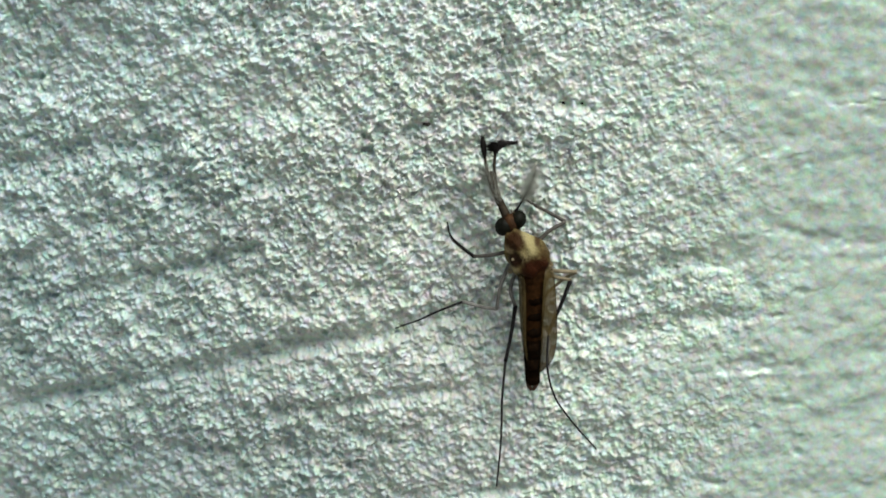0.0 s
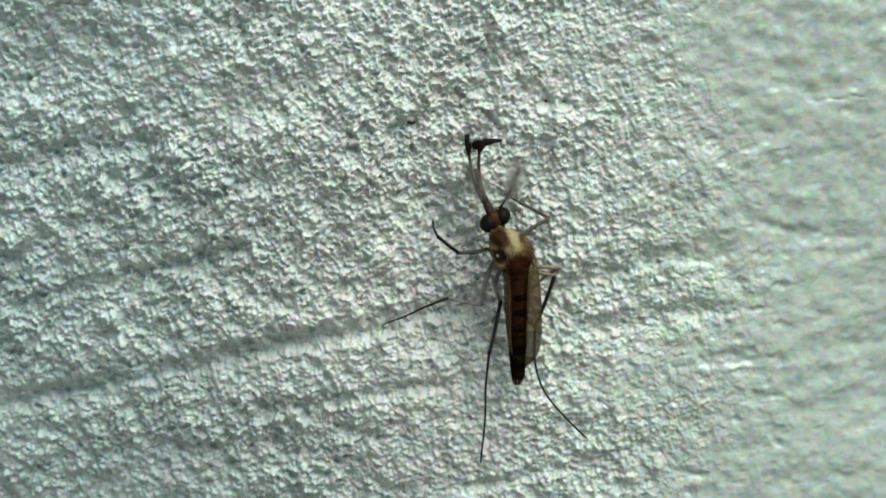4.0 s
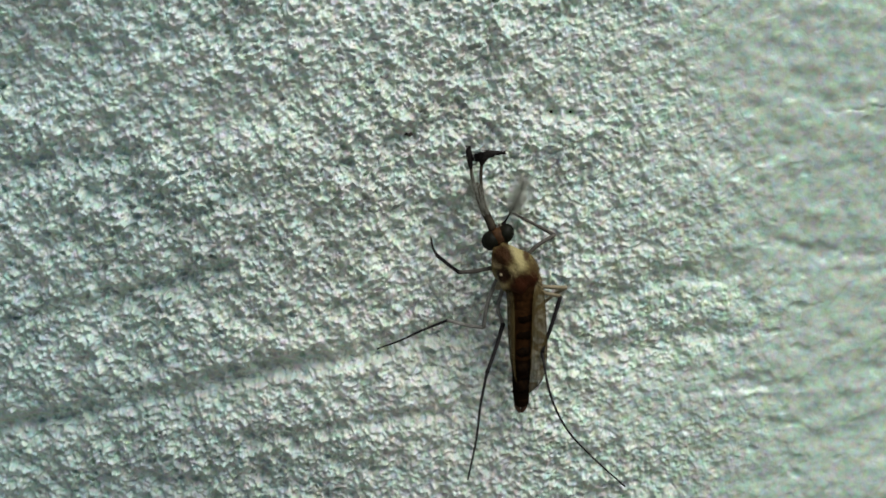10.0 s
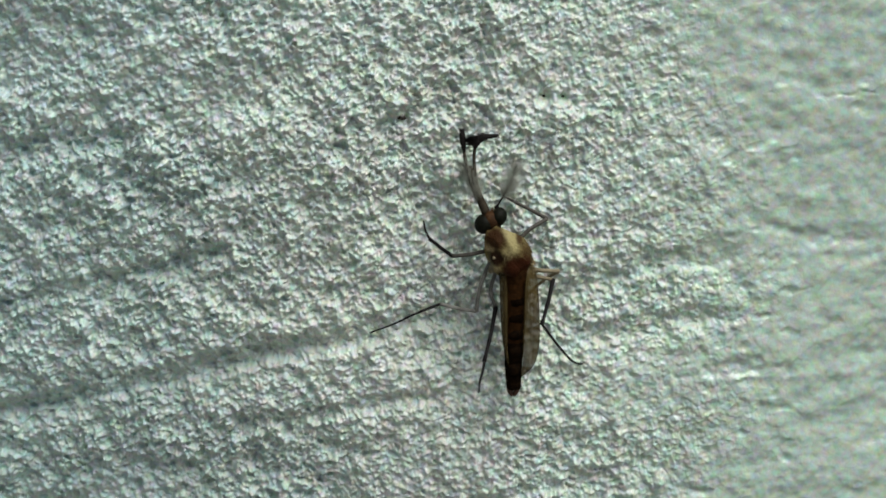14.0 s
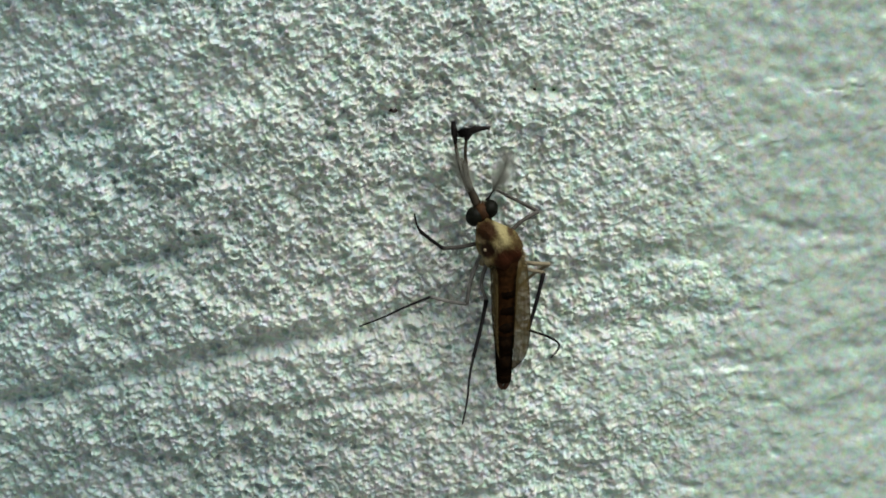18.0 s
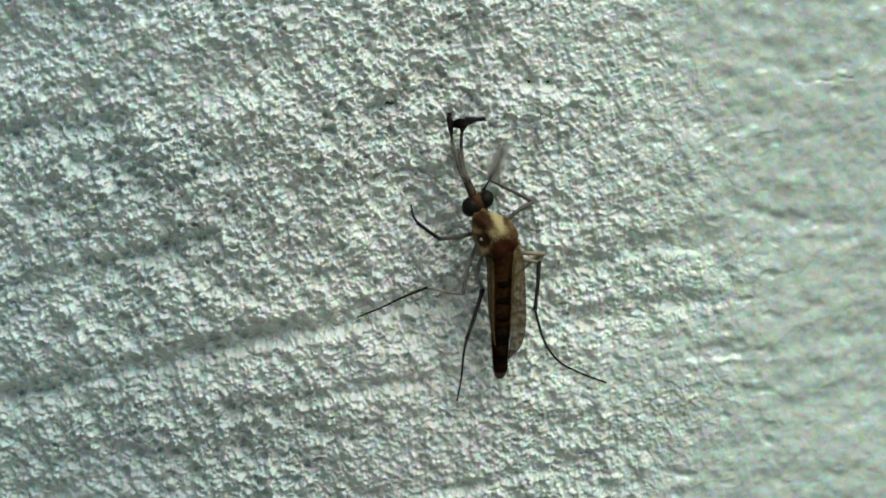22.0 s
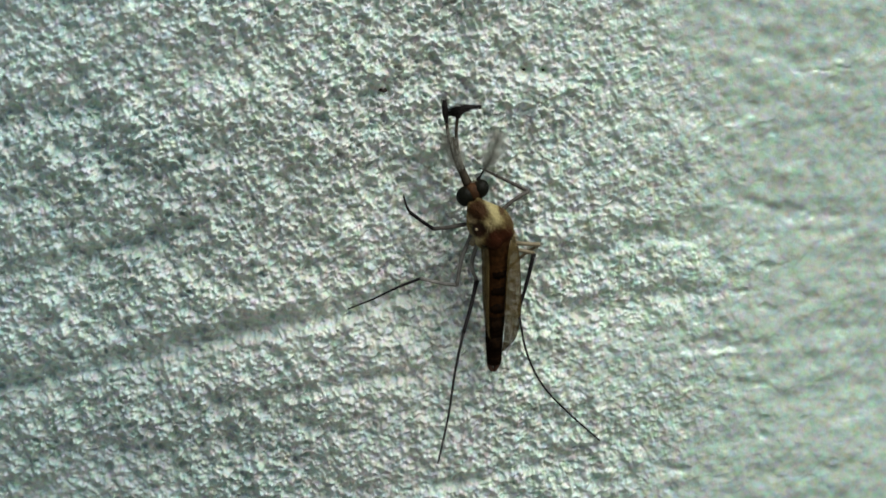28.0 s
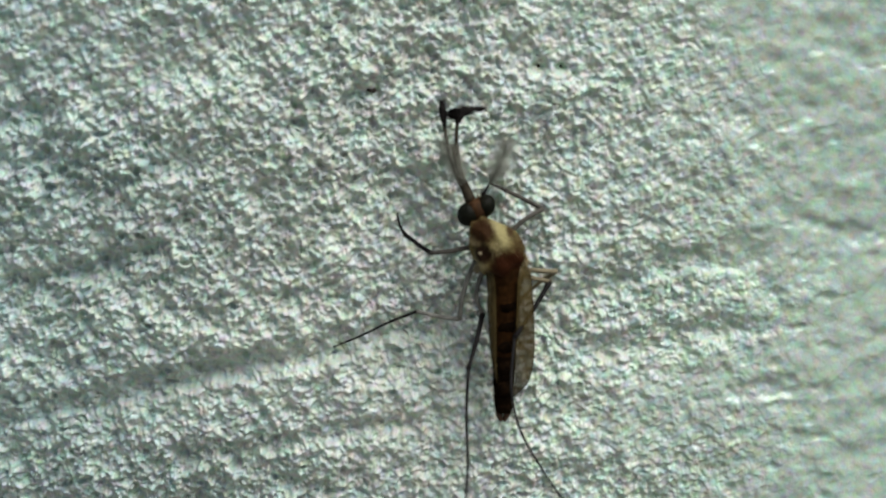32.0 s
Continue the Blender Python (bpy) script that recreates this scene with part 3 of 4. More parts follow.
    tagged(part("bristles", bm, GOLD, thorax, "short golden hairs"), kind="stuff")
    # the abdomen, ring by ring
    line = curve_points([(0.001, -1.16, -0.073), (-0.024, -1.07, -0.958), (-0.014, -0.943, -1.925), (-0.005, -0.827, -2.906), (0.02, -0.76, -3.4)], 16)
    n = len(line) - 1
    for k in range(8):
        a, b = int(n * k / 8), int(n * (k + 1) / 8)
        piece = line[a:min(b + 3, n + 1)]
        r0 = (0.34, 0.34, 0.325, 0.305, 0.28, 0.25, 0.225, 0.215)[k]
        r1 = (0.34, 0.325, 0.305, 0.28, 0.25, 0.22, 0.205, 0.19)[k]
        bm = bmesh.new()
        add_tube(bm, piece, lambda s: (r0 + (r1 - r0) * s) * (0.93 + 0.085 * math.sin(math.pi * min(1, s * 0.9 + 0.1)) ** 0.5), 20)
        rng = random.Random(50 + k)
        for q in range(46):
            s = rng.random()
            p = piece[0].lerp(piece[-1], s)
            a2 = rng.random() * math.tau
            w = Vector((math.cos(a2), math.sin(a2), 0))
            add_hair(bm, p + w * r0 * 0.85, p + w * (r0 + 0.07) + Vector((0, 0, -0.10)), 0.006)
        dark = k > 3
        seg = part("abdomen_segment", bm, ABDOMEN if dark else WAIST, mosquito, "blackish scaly abdomen ring" if dark else "brown abdomen ring")
        mid = piece[len(piece) // 2]
        if 0 < k < 6:
            blob("tergite", (mid.x + 0.02, mid.y - 0.60 * r0, mid.z + 0.01), (0.235 - 0.010 * k, 0.16, 0.20 + 0.008 * k), ABDOMEN, seg, "black back plate", (-8, 4, 0), rough=0.22, subdiv=3)
    for sx in (-1, 1):
        bm = bmesh.new()
        add_tube(bm, curve_points([(0.01 + sx * 0.08, -0.78, -3.30), (0.0 + sx * 0.09, -0.75, -3.46), (0.0 + sx * 0.03, -0.73, -3.64)], 5), lambda s: 0.105 * (1 - 0.65 * s * s), 10)
        part("clasper", bm, TIP, mosquito, "brown tail clasper")


def build_mouth():
    rng = random.Random(12)

    def tuft(bm, c, r, n, length, seed):
        rng = random.Random(seed)
        for k in range(n):
            i = rng.randrange(len(c) - 1)
            q = c[i].lerp(c[i + 1], rng.random())
            d = (c[i + 1] - c[i]).normalized()
            w = Vector((rng.gauss(0, 1), rng.gauss(0, 1), rng.gauss(0, 1)))
            w = (w - w.dot(d) * d).normalized()
            add_hair(bm, q, q + (w + d * 0.9).normalized() * length * rng.uniform(0.6, 1.1), r)

    for pts, cut, seed in ((V((-0.824, -0.965, 1.57), (-1.122, -1.032, 2.089), (-1.348, -1.085, 2.842), (-1.455, -1.13, 3.508), (-1.48, -1.145, 3.788)), 0.62, 3),
                           (V((-0.752, -0.965, 1.611), (-1.032, -1.025, 2.211), (-1.143, -1.077, 2.839), (-1.137, -1.115, 3.271), (-1.089, -1.127, 3.469), (-0.897, -1.135, 3.608), (-0.522, -1.13, 3.634)), 0.5, 4)):
        c = curve_points(pts, 8)
        bm = bmesh.new()
        m = int(len(c) * cut)
        add_tube(bm, c[:m + 1], lambda s: 0.052 - 0.008 * s, 8)
        palp = part("palp", bm, MOUTH, mosquito, "long brown palp with a dark bushy tip")
        bm = bmesh.new()
        add_tube(bm, c[m:], lambda s: 0.040 + 0.046 * step(0.0, 0.25, s) * (1 - 0.95 * step(0.6, 1.0, s)), 8)
        part("palp_tip", bm, PALP, palp, "dark scaly tip")
        bm = bmesh.new()
        tuft(bm, c[int(len(c) * cut):], 0.008, 320, 0.15, seed)
        if seed == 4:
            tuft(bm, c[int(len(c) * 0.58):int(len(c) * 0.82)], 0.012, 260, 0.24, seed + 20)
            for k in range(260):
                q = c[int(len(c) * 0.70)] + Vector((rng.gauss(0, 0.03), rng.gauss(0, 0.04), rng.gauss(-0.02, 0.05)))
                add_hair(bm, q, q + Vector((-rng.uniform(0.12, 0.46), rng.gauss(0, 0.05), rng.gauss(0.02, 0.06))), 0.012)
        tuft(bm, c[int(len(c) * 0.2):], 0.004, 50, 0.12, seed + 9)
        tagged(part("bristles", bm, PALP, palp, "dark bristles"), kind="stuff")
    bm = bmesh.new()
    add_tube(bm, curve_points([(-0.817, -0.958, 1.538), (-1.073, -1.002, 2.174), (-1.163, -1.032, 2.492), (-1.245, -1.058, 2.828)], 6), lambda s: 0.115 - 0.07 * s, 10)
    part("proboscis", bm, MOUTH, mosquito, "brown proboscis")
    for pts, seed in ((V((-0.82, -0.972, 1.633), (-1.029, -1.01, 2.011), (-1.246, -1.032, 2.461), (-1.436, -1.047, 2.87)), 5),
                      (V((-0.543, -0.972, 1.664), (-0.332, -1.002, 2.051), (-0.159, -1.018, 2.385), (-0.015, -1.032, 2.834)), 6)):
        c = curve_points(pts, 8)
        bm = bmesh.new()
        add_tube(bm, c, lambda s: 0.024 - 0.015 * s + 0.05 * math.exp(-(s / 0.06) ** 2), 8)
        ant = part("antenna", bm, DARK_LEG, mosquito, "thin dark antenna")
        bm = bmesh.new()
        rng = random.Random(seed)
        for i in range(5, len(c) - 1):
            d = (c[i + 1] - c[i]).normalized()
            u = d.cross(Vector((0, 1, 0))).normalized()
            v = d.cross(u)
            for k in range(58):
                a = rng.random() * math.tau
                w = math.cos(a) * u + math.sin(a) * v
                add_hair(bm, c[i], c[i] + (w * 0.62 + d * 0.75).normalized() * rng.uniform(0.5, 0.95) * (1 - 0.4 * i / len(c)), 0.0026)
        tagged(part("plume", bm, HAIR, ant, "feathery grey hairs"), kind="stuff")


def build_wings():
    def wing(outer, inner, lift, label):
        """A thin membrane between two edges, slightly arched, with raised veins."""
        a, b = curve_points(outer, 6), curve_points(inner, 6)
        rows = 24
        pick = lambda c, s: c[min(int(s * (len(c) - 1)), len(c) - 2)].lerp(c[min(int(s * (len(c) - 1)), len(c) - 2) + 1], s * (len(c) - 1) - min(int(s * (len(c) - 1)), len(c) - 2))
        at = lambda s, u: pick(a, s).lerp(pick(b, s), u) + Vector((0, -lift * math.sin(math.pi * u) - 0.003 * math.sin(9 * u + 3 * s), 0))
        bm = bmesh.new()
        for off in (0.0, 0.006):
            g = [[bm.verts.new((at(i / rows, k / 10) + Vector((0, off, 0))) * MM) for k in range(11)] for i in range(rows + 1)]
            for i in range(rows):
                for k in range(10):
                    f = (g[i][k], g[i + 1][k], g[i + 1][k + 1], g[i][k + 1])
                    bm.faces.new(f if off == 0 else f[::-1])
        w = part("wing", bm, WING, mosquito, label)
        for u0, u1, s1, r in ((0.0, 0.0, 1.0, 0.014), (0.16, 0.12, 0.95, 0.006), (0.4, 0.33, 0.9, 0.006), (0.62, 0.55, 0.93, 0.006),
                              (0.82, 0.8, 0.85, 0.006)):
            bm = bmesh.new()
            add_tube(bm, [at(s1 * i / 20, u0 + (u1 - u0) * i / 20) + Vector((0, -0.004, 0)) for i in range(21)], lambda s: r * (1 - 0.5 * s), 5)
            part("vein", bm, VEIN, w)

    wing([(0.394, -1.22, 0.27), (0.504, -1.32, -0.023), (0.555, -1.36, -0.395), (0.617, -1.317, -1.213), (0.637, -1.233, -2.022), (0.54, -1.152, -2.576), (0.357, -1.08, -2.838), (0.205, -1.037, -2.993)],
         [(0.333, -1.3, 0.249), (0.233, -1.56, -0.073), (0.213, -1.48, -0.557), (0.212, -1.38, -1.525), (0.203, -1.276, -2.236), (0.199, -1.197, -2.625), (0.186, -1.093, -2.867), (0.195, -1.036, -2.984)], 0.04,
         "translucent olive-brown folded wing")
    wing([(-0.452, -1.2, 0.149), (-0.472, -1.3, -0.073), (-0.442, -1.33, -0.425), (-0.417, -1.241, -1.056), (-0.354, -1.169, -1.798), (-0.269, -1.126, -2.334), (-0.172, -1.089, -2.644)],
         [(-0.402, -1.28, 0.149), (-0.311, -1.48, -0.093), (-0.261, -1.42, -0.556), (-0.239, -1.343, -1.359), (-0.225, -1.255, -1.944), (-0.189, -1.171, -2.382), (-0.162, -1.098, -2.635)], 0.04,
         "translucent olive-brown folded wing")


def build_legs():
    """The four standing legs, and the thighs of the hind legs."""
    for thigh, shin, foot, mats in (
            (V((-0.566, -0.841, 0.522), (-1.205, -0.841, 0.39), (-1.686, -0.754, 0.324)), V((-1.686, -0.754, 0.324), (-1.939, -0.522, 0.464), (-2.271, -0.261, 0.688)),
             V((-2.271, -0.261, 0.688), (-2.376, -0.116, 0.872), (-2.42, -0.03, 1.12)), (GREY_LEG, DARK_LEG, TARSUS)),
            (V((0.116, -0.87, 0.811), (0.42, -0.87, 1.096), (0.856, -0.754, 1.327)), V((0.856, -0.754, 1.327), (0.452, -0.522, 1.514), (0.031, -0.29, 1.699)),
             V((0.031, -0.29, 1.699), (-0.14, -0.145, 1.77), (-0.37, -0.03, 1.85)), (GREY_LEG, GREY_LEG, GREY_LEG)),
            (V((-0.61, -0.783, 0.319), (-0.921, -0.841, -0.462), (-1.031, -0.696, -1.224)), V((-1.031, -0.696, -1.224), (-1.433, -0.551, -1.206), (-1.985, -0.377, -1.101)),
             V((-1.985, -0.377, -1.101), (-2.653, -0.40, -1.36), (-3.268, -0.22, -1.70), (-3.91, -0.03, -2.08)), (SMOKY_LEG, SMOKY_LEG, TARSUS)),
            (V((0.319, -0.87, -0.031), (0.816, -0.87, -0.082), (1.191, -0.754, -0.122)), V((1.191, -0.754, -0.122), (0.848, -0.551, -0.398), (0.448, -0.348, -0.814)),
             V((0.448, -0.348, -0.814), (0.314, -0.174, -1.233), (0.22, -0.03, -1.9)), (PALE_LEG, PALE_LEG, PALE_LEG))):
        end = foot[-1]
        end.y = -surface(end.x + FOOT.x, end.z + FOOT.z) - 0.012
        foot[-2].y = min(foot[-2].y, end.y - 0.12)
        leg = limb("femur", thigh, 0.062, 0.052, mats[0], mosquito, knob=0.15)
        limb("tibia", shin, 0.052, 0.045, mats[1], leg, knob=0.25)
        limb("tarsus", foot, 0.040, 0.020, mats[2], leg, steps=8)
    limb("femur", V((-0.495, -0.841, 0.005), (-0.655, -0.87, -0.62), (-0.507, -0.812, -1.095)), 0.058, 0.048, SMOKY_LEG, mosquito, knob=0.15)
    limb("femur", V((0.367, -0.841, -0.198), (0.796, -0.87, -0.285), (1.034, -0.812, -0.345)), 0.058, 0.048, PALE_LEG, mosquito, knob=0.15)
    for p, q in (((-0.399, -0.754, 0.598), (-0.608, -0.824, 0.525)), ((0.056, -0.754, 0.729), (0.145, -0.853, 0.845)), ((-0.403, -0.696, 0.334), (-0.63, -0.795, 0.287)), ((0.208, -0.754, 0.071), (0.348, -0.858, -0.039))):
        bm = bmesh.new()
        add_tube(bm, curve_points(V(p, q), 4), lambda s: 0.11 - 0.04 * s, 10)
        part("coxa", bm, THORAX, mosquito)
    bm = bmesh.new()
    add_tube(bm, curve_points(V((-0.42, -1.02, 0.26), (-0.60, -1.08, 0.12), (-0.69, -1.02, -0.06)), 4), lambda s: 0.13 - 0.05 * s, 10)
    part("coxa", bm, PALE_LEG, mosquito, "pale cream hip joint")


def build_pit_grains():
    # first a brown crumb; the last two stand in for shade in pits
    for x, z, size, n in ((-0.90, 3.14, 0.085, 1), (2.97, 3.66, 0.075, 2), (3.43, 3.66, 0.085, 3)):
        bm = bmesh.new()
        bmesh.ops.create_icosphere(bm, subdivisions=3, radius=1.0)
        for v in bm.verts:
            k = 1 + 0.45 * noise.noise(v.co * 1.4 + Vector((n * 7.1, 0, 0)))
            v.co = Vector((v.co.x * 1.2, v.co.y * 0.5, v.co.z * 0.8)) * k * size * MM
        g = part("grit", bm, GRIT_SHADE, None)
        tagged(g, "tiny dark brown grit grain that also stands in for pit shade", "grit", group="grit on the wall")
        g.location = Vector((x, -surface(x, z), z)) * MM


build_pit_grains()
build_body()
build_mouth()
build_wings()
build_legs()

# The lower hind legs wave: shin and foot each point along their own -Z, hinged at knee and ankle.
SHIN, FOOT_LEFT, FOOT_RIGHT = 1.6, 4.2, 4.5
KNEES = {"left": Vector((-0.507, -0.812, -1.095)), "right": Vector((1.034, -0.812, -0.345))}
hind = {}
for side in ("left", "right"):
    shin = limb("tibia", V((0, 0, 0), (0.02, 0, -0.8), (0, 0, -SHIN)), 0.060, 0.046, DARK_LEG, mosquito, "dark hind shin", knob=0.3)
    if side == "left":
        toe = limb("tarsus", V((0, 0, 0), (-0.02, 0, -1.3), (0.03, 0, -2.7), (0, 0, -FOOT_LEFT)), 0.040, 0.023, TARSUS, shin, "long thin dark foot", steps=8)
    else:
        toe = limb("tarsus", V((0, 0, 0), (-0.40, 0, -1.2), (-0.50, 0, -2.3), (-0.30, 0, -3.4), (0, 0, -FOOT_RIGHT)), 0.035, 0.022, TARSUS, shin, "long thin curved dark foot", steps=8)
    hind[side] = (shin, toe)

# seconds; then the way, in millimetres, along the left shin, left foot, right shin and right foot
WAVE = [
    (0, -0.29, -0.48, -1.50, -0.37, -3.48, -2.33, -0.63, -0.40, -1.42, 1.00, -3.92, -1.97),
    (0.5, -0.48, -0.45, -1.46, -0.38, -4.16, -0.41, -0.72, -0.38, -1.38, 0.12, -4.26, -1.45),
    (1, -0.41, -0.45, -1.48, -0.43, -3.95, -1.35, -0.48, -0.41, -1.47, 1.06, -3.76, -2.23),
    (1.5, -0.22, -0.48, -1.51, -0.36, -3.96, -1.36, -0.06, -0.47, -1.53, 1.17, -4.28, -0.73),
    (2, -0.29, -0.99, -1.22, -0.33, -4.18, -0.24, -0.31, -0.44, -1.51, 1.53, -3.89, -1.68),
    (2.5, -0.44, -1.13, -1.04, -0.58, -3.59, -2.11, -0.38, -0.43, -1.49, 1.28, -4.00, -1.62),
    (4.5, -0.34, -0.78, -1.35, -0.36, -3.86, -1.62, -0.66, -0.39, -1.41, 1.00, -3.96, -1.89),
    (5, -0.33, -1.14, -1.07, -0.17, -3.71, -1.96, -0.61, -0.40, -1.43, 1.05, -3.82, -2.14),
    (5.5, -0.31, -1.15, -1.07, -0.52, -3.61, -2.07, -0.65, -0.38, -1.41, 1.05, -4.12, -1.47),
    (6, -0.47, -0.44, -1.47, -0.37, -4.17, 0.32, -0.50, -0.40, -1.47, 2.31, -3.63, -1.31),
    (6.5, -0.52, -1.14, -0.99, -0.48, -4.16, 0.38, -0.25, -1.12, -1.12, 0.59, -4.37, -0.90),
    (7, -0.60, -0.98, -1.11, -0.45, -4.16, 0.39, -0.36, -0.42, -1.50, 1.15, -3.88, -1.96),
    (7.5, -0.34, -1.16, -1.05, -0.45, -4.12, -0.68, -0.82, -0.33, -1.34, 0.89, -3.94, -1.99),
    (8, -0.52, -0.43, -1.45, -0.63, -4.12, -0.49, -0.52, -0.39, -1.46, 0.98, -4.30, -0.90),
    (8.5, -0.40, -1.25, -0.91, -0.61, -4.13, 0.43, -0.44, -1.08, -1.09, 0.68, -4.29, -1.17),
    (9, -0.51, -1.11, -1.03, -0.80, -4.10, -0.42, -0.25, -1.25, -0.96, 1.45, -4.23, -0.54),
    (9.5, -0.33, -1.11, -1.10, -0.53, -3.75, -1.82, -0.47, -1.08, -1.09, 1.04, -3.79, -2.19),
    (10, -0.51, -1.11, -1.03, -0.73, -3.85, -1.50, -0.54, -0.52, -1.41, 1.82, -3.18, -2.62),
    (10.5, -0.46, -1.14, -1.02, -0.50, -3.74, -1.84, -0.56, -0.86, -1.22, 1.00, -4.33, -0.68),
    (11, -0.39, -0.66, -1.40, -0.77, -3.75, -1.74, -0.49, -0.90, -1.23, 0.48, -4.30, -1.22),
    (11.5, -0.54, -1.30, -0.77, -0.78, -4.10, 0.48, -0.24, -1.17, -1.07, 3.73, -1.55, -1.98),
    (12, -0.82, -0.77, -1.14, -1.52, -3.90, -0.33, -0.46, -1.24, -0.90, 0.43, -4.46, -0.37),
    (12.5, -0.38, -1.18, -1.01, -0.45, -4.16, 0.40, -0.43, -0.98, -1.19, 1.62, -4.18, -0.42),
    (13, -0.41, -1.16, -1.02, -0.57, -4.16, -0.16, -0.40, -0.39, -1.50, 1.61, -3.94, -1.48),
    (13.5, -0.55, -1.06, -1.07, -1.46, -3.93, -0.18, -0.34, -1.39, -0.71, 1.68, -4.12, -0.67),
    (14, -0.38, -0.92, -1.26, -0.47, -4.15, 0.48, -0.43, -1.25, -0.90, 0.44, -4.47, 0.25),
    (14.5, -0.46, -1.20, -0.96, -0.47, -4.13, 0.61, -0.43, -1.25, -0.90, 0.31, -4.48, 0.24),
    (16.5, -0.59, -0.37, -1.44, -0.93, -4.06, -0.57, -0.45, -0.92, -1.23, 0.44, -4.37, -0.97),
    (17, -0.47, -1.11, -1.05, -0.49, -3.99, -1.23, -0.43, -1.18, -1.00, 1.03, -4.18, -1.32),
    (17.5, -0.69, -0.92, -1.11, -0.89, -4.05, -0.64, -0.40, -0.96, -1.22, 2.17, -3.92, 0.39),
    (18, -0.39, -0.59, -1.43, -0.62, -4.12, -0.53, -0.43, -0.34, -1.50, 0.02, -4.47, 0.48),
    (18.5, -0.40, -1.11, -1.08, -0.68, -4.13, -0.39, -0.46, -1.21, -0.94, 0.08, -4.50, 0.13),
    (19, -0.72, -0.64, -1.28, -1.52, -3.76, -1.10, -0.27, -1.04, -1.18, 3.31, -1.62, -2.58),
    (19.5, -0.44, -0.79, -1.32, -0.73, -3.94, -1.27, -0.32, -0.76, -1.37, 1.32, -4.14, -1.18),
    (20, -0.41, -1.08, -1.10, -0.63, -3.63, -2.01, -0.35, -0.33, -1.53, 1.54, -3.95, -1.49),
    (20.5, -0.43, -0.35, -1.50, -1.12, -3.76, -1.51, -0.61, -0.28, -1.45, 0.50, -4.13, -1.72),
    (21, -0.52, -0.58, -1.40, -0.77, -4.12, -0.20, -0.48, -1.30, -0.79, -0.06, -4.50, 0.02),
    (21.5, -0.38, -1.08, -1.11, -0.47, -4.17, 0.13, -0.05, -0.99, -1.25, 2.88, -3.21, -1.30),
    (22, -0.53, -1.00, -1.14, -0.61, -4.13, -0.50, -0.25, -1.18, -1.05, 1.20, -4.25, -0.86),
    (22.5, -0.33, -1.11, -1.11, -0.39, -3.39, -2.45, -0.59, -0.87, -1.21, 1.12, -4.27, -0.87),
    (23, -0.37, -1.13, -1.07, -0.70, -4.13, -0.34, -0.46, -0.53, -1.44, 0.86, -4.29, -1.03),
    (23.5, -0.55, -0.84, -1.25, -1.17, -3.67, -1.68, -0.46, -1.09, -1.08, 0.22, -4.33, -1.21),
    (24, -0.48, -1.04, -1.12, -0.54, -4.16, 0.26, -0.50, -0.28, -1.50, 0.38, -4.47, -0.32),
    (24.5, -0.50, -1.04, -1.10, -0.70, -4.09, -0.66, -0.49, -1.31, -0.79, -0.34, -4.49, 0.02),
    (26.5, -0.58, -0.63, -1.35, -1.02, -4.02, -0.68, -0.40, -0.72, -1.37, 1.03, -4.13, -1.47),
    (27, -0.56, -1.02, -1.10, -0.73, -4.13, -0.19, -0.47, -1.12, -1.05, 0.11, -4.50, 0.05),
    (27.5, -0.62, -0.97, -1.12, -1.08, -4.00, -0.69, -0.28, -1.10, -1.13, -0.08, -4.50, 0.03),
    (28, -0.46, -0.97, -1.19, -0.98, -3.19, -2.54, -0.43, -0.28, -1.51, 1.65, -3.22, -2.67),
    (28.5, -0.56, -1.01, -1.10, -1.01, -3.19, -2.54, -0.47, -1.00, -1.16, 1.54, -3.22, -2.74),
    (29, -0.48, -1.16, -0.99, -0.68, -2.55, -3.27, -0.63, -0.73, -1.28, 1.26, -3.53, -2.49),
    (29.5, -0.42, -1.22, -0.95, -0.44, -2.76, -3.13, -0.70, -0.23, -1.42, 1.23, -3.81, -2.06),
    (30, -0.49, -1.21, -0.93, -0.54, -2.89, -3.00, -0.69, -0.76, -1.23, 0.93, -3.29, -2.92),
    (30.5, -0.48, -1.24, -0.90, -0.45, -2.80, -3.10, -0.70, -0.23, -1.42, 0.62, -3.41, -2.87),
    (31, -0.46, -1.27, -0.85, -0.37, -3.04, -2.87, -0.72, -0.23, -1.41, 0.66, -3.27, -3.01),
    (31.5, -0.39, -1.33, -0.80, -0.35, -3.21, -2.69, -0.75, -0.58, -1.29, 1.55, -2.82, -3.15),
    (32, -0.41, -1.19, -0.99, -0.34, -3.58, -2.17, -0.87, -0.70, -1.14, 0.86, -3.27, -2.97)
]


def aim(at, way):
    """A pose at a joint whose -Z runs along way."""
    zax = -Vector(way).normalized()
    xax = Vector((0, 1, 0)).cross(zax).normalized()
    m = Matrix((xax, zax.cross(xax), zax)).transposed().to_4x4()
    m.translation = at
    return m


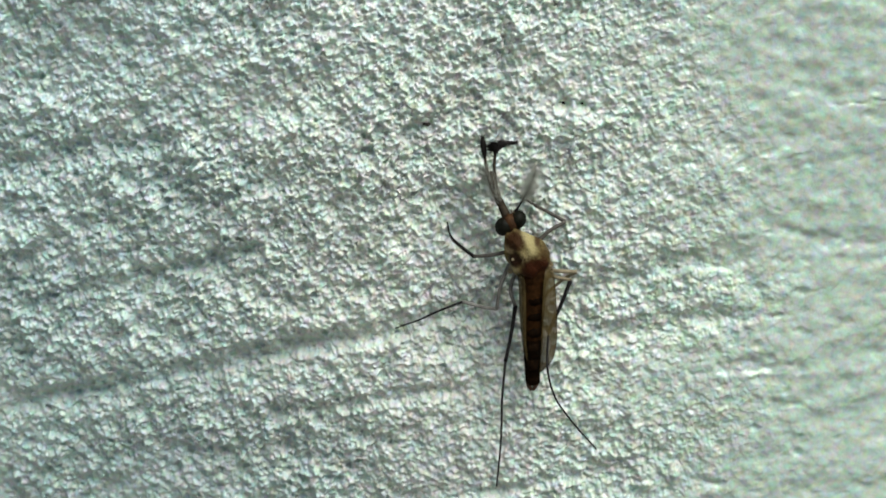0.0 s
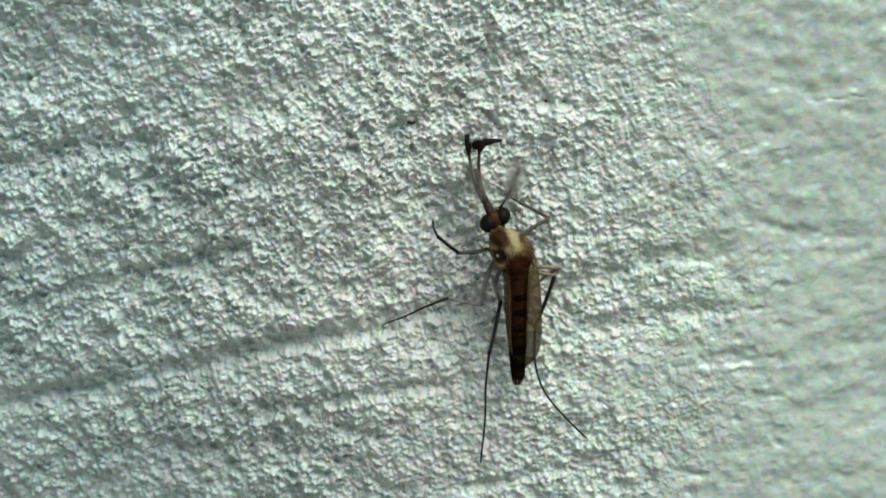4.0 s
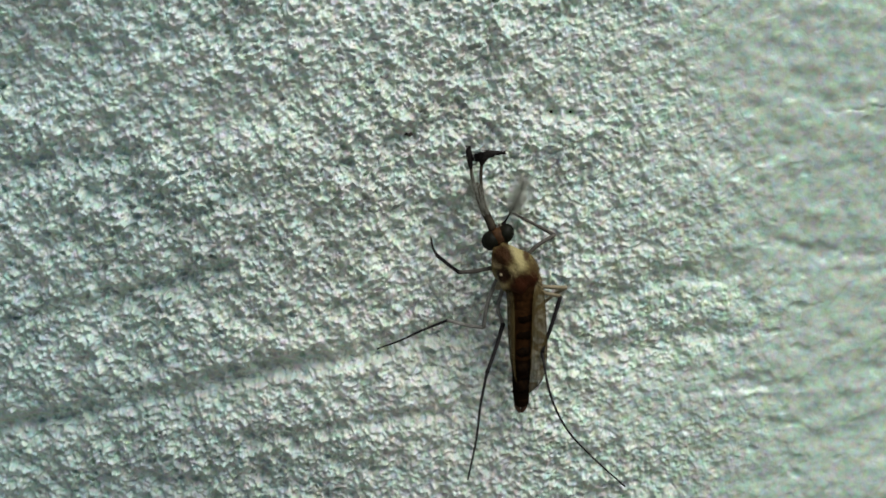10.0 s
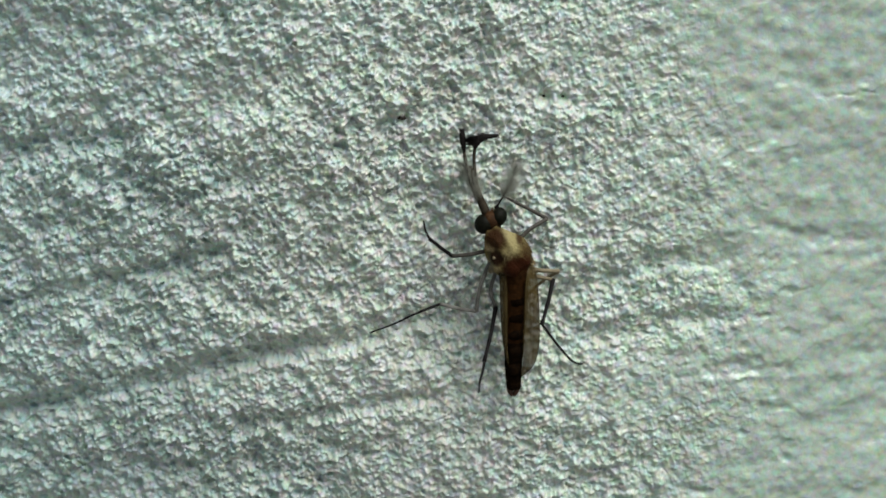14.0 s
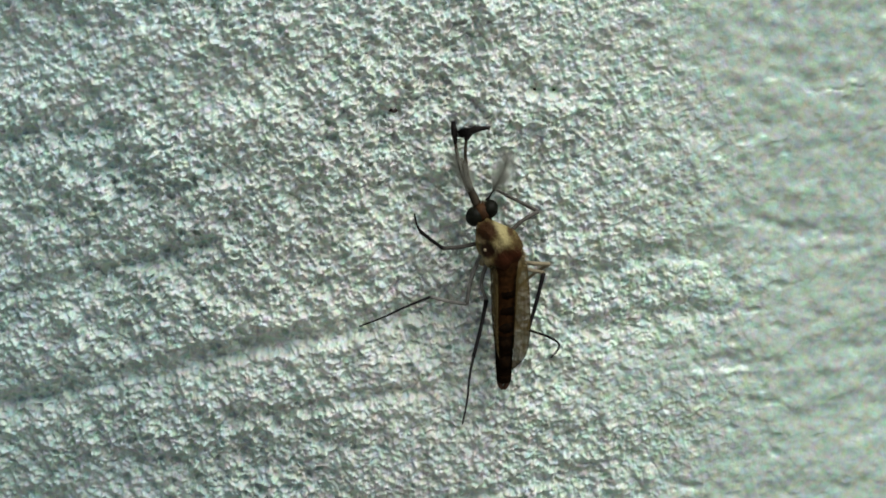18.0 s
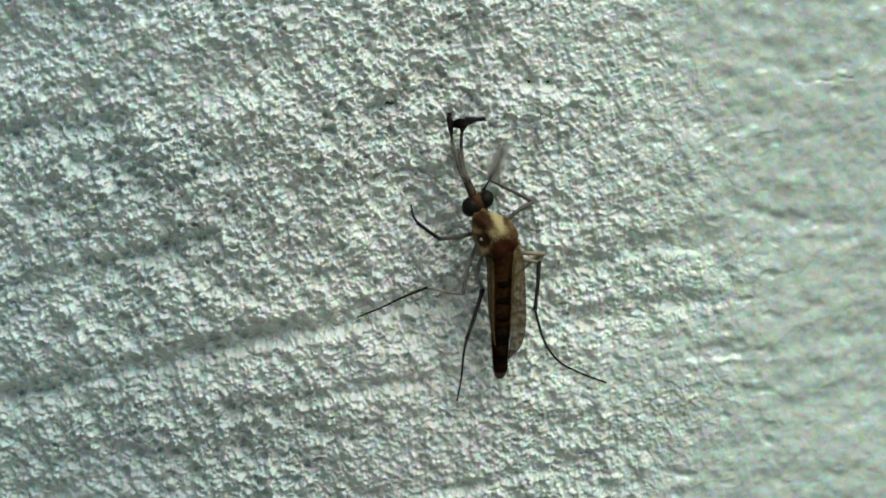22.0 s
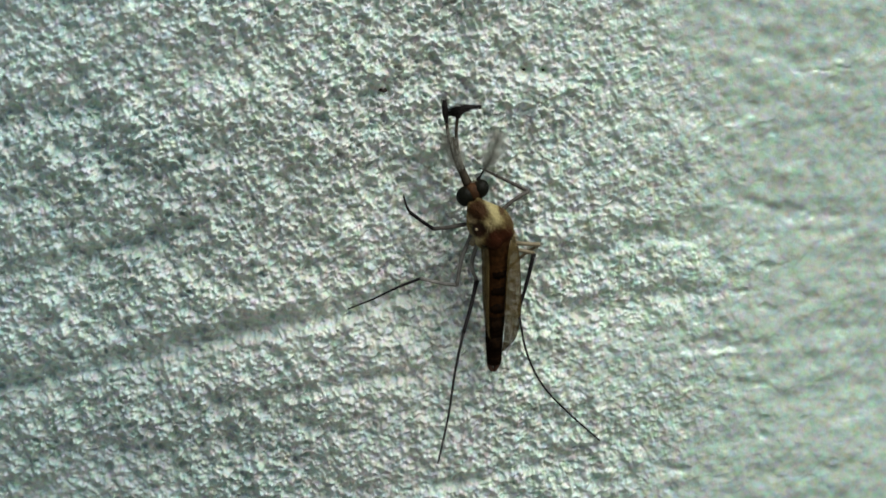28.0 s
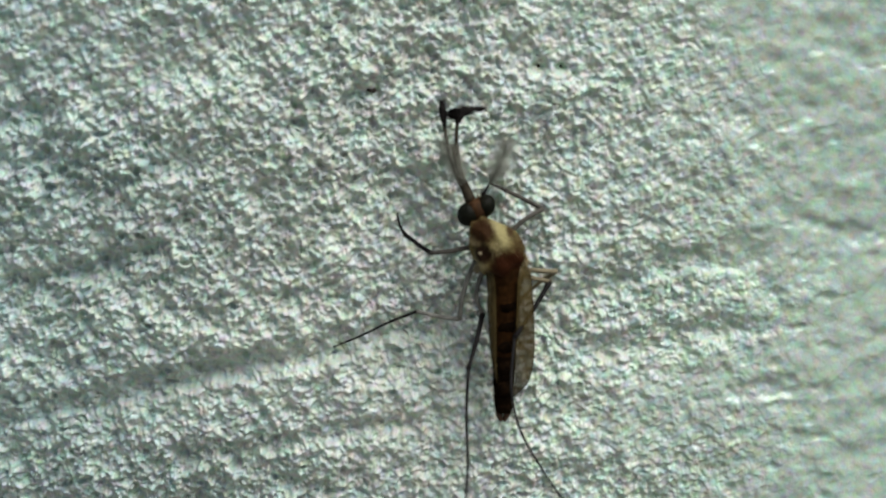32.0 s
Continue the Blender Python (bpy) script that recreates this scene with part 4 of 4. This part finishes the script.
def flicked():
    """The rows of WAVE with the quick flicks between them: twice in every half second a foot that is down jerks up, and one that is up kicks down."""
    rng = random.Random(17)
    rows = []
    for a, b in zip(WAVE, WAVE[1:]):
        n = round((b[0] - a[0]) / 0.1)
        turns = max(1, round((b[0] - a[0]) / 0.25))
        gain = [rng.uniform(0.55, 0.95) for side in hind]
        for k in range(n):
            row = [u + (v - u) * k / n for u, v in zip(a, b)]
            beat = math.sin(math.pi * turns * k / n) ** 2
            for g, p, lean in zip(gain, (4, 10), (-0.08, 0.30)):
                still = a[0] > 27.9 and a[p + 2] < -2.6 and b[p + 2] < -2.6
                goal = (lean - 0.15, -0.97, -0.05) if row[p + 2] < -2.0 else (lean, -0.50, -0.86)
                f = beat * g * (0.1 if still else 1.0)
                way = Vector(row[p:p + 3]).normalized().lerp(Vector(goal), f)
                row[p:p + 3] = way
                row[p - 3] -= 0.10 * f
            rows.append(row)
    return rows + [list(WAVE[-1])]


def motions():
    for side, k in (("left", 1), ("right", 7)):
        shin, toe = hind[side]
        shin_rows, toe_rows = [], []
        for row in flicked():
            a = aim(KNEES[side] * MM, row[k:k + 3])
            b = aim((0, 0, 0), row[k + 3:k + 6])
            m = (a.to_3x3().inverted() @ b.to_3x3()).to_4x4()
            m.translation = (0, 0, -SHIN * MM)
            shin_rows.append((row[0], a))
            toe_rows.append((row[0], m))
        walk(shin, shin_rows)
        walk(toe, toe_rows)


motions()
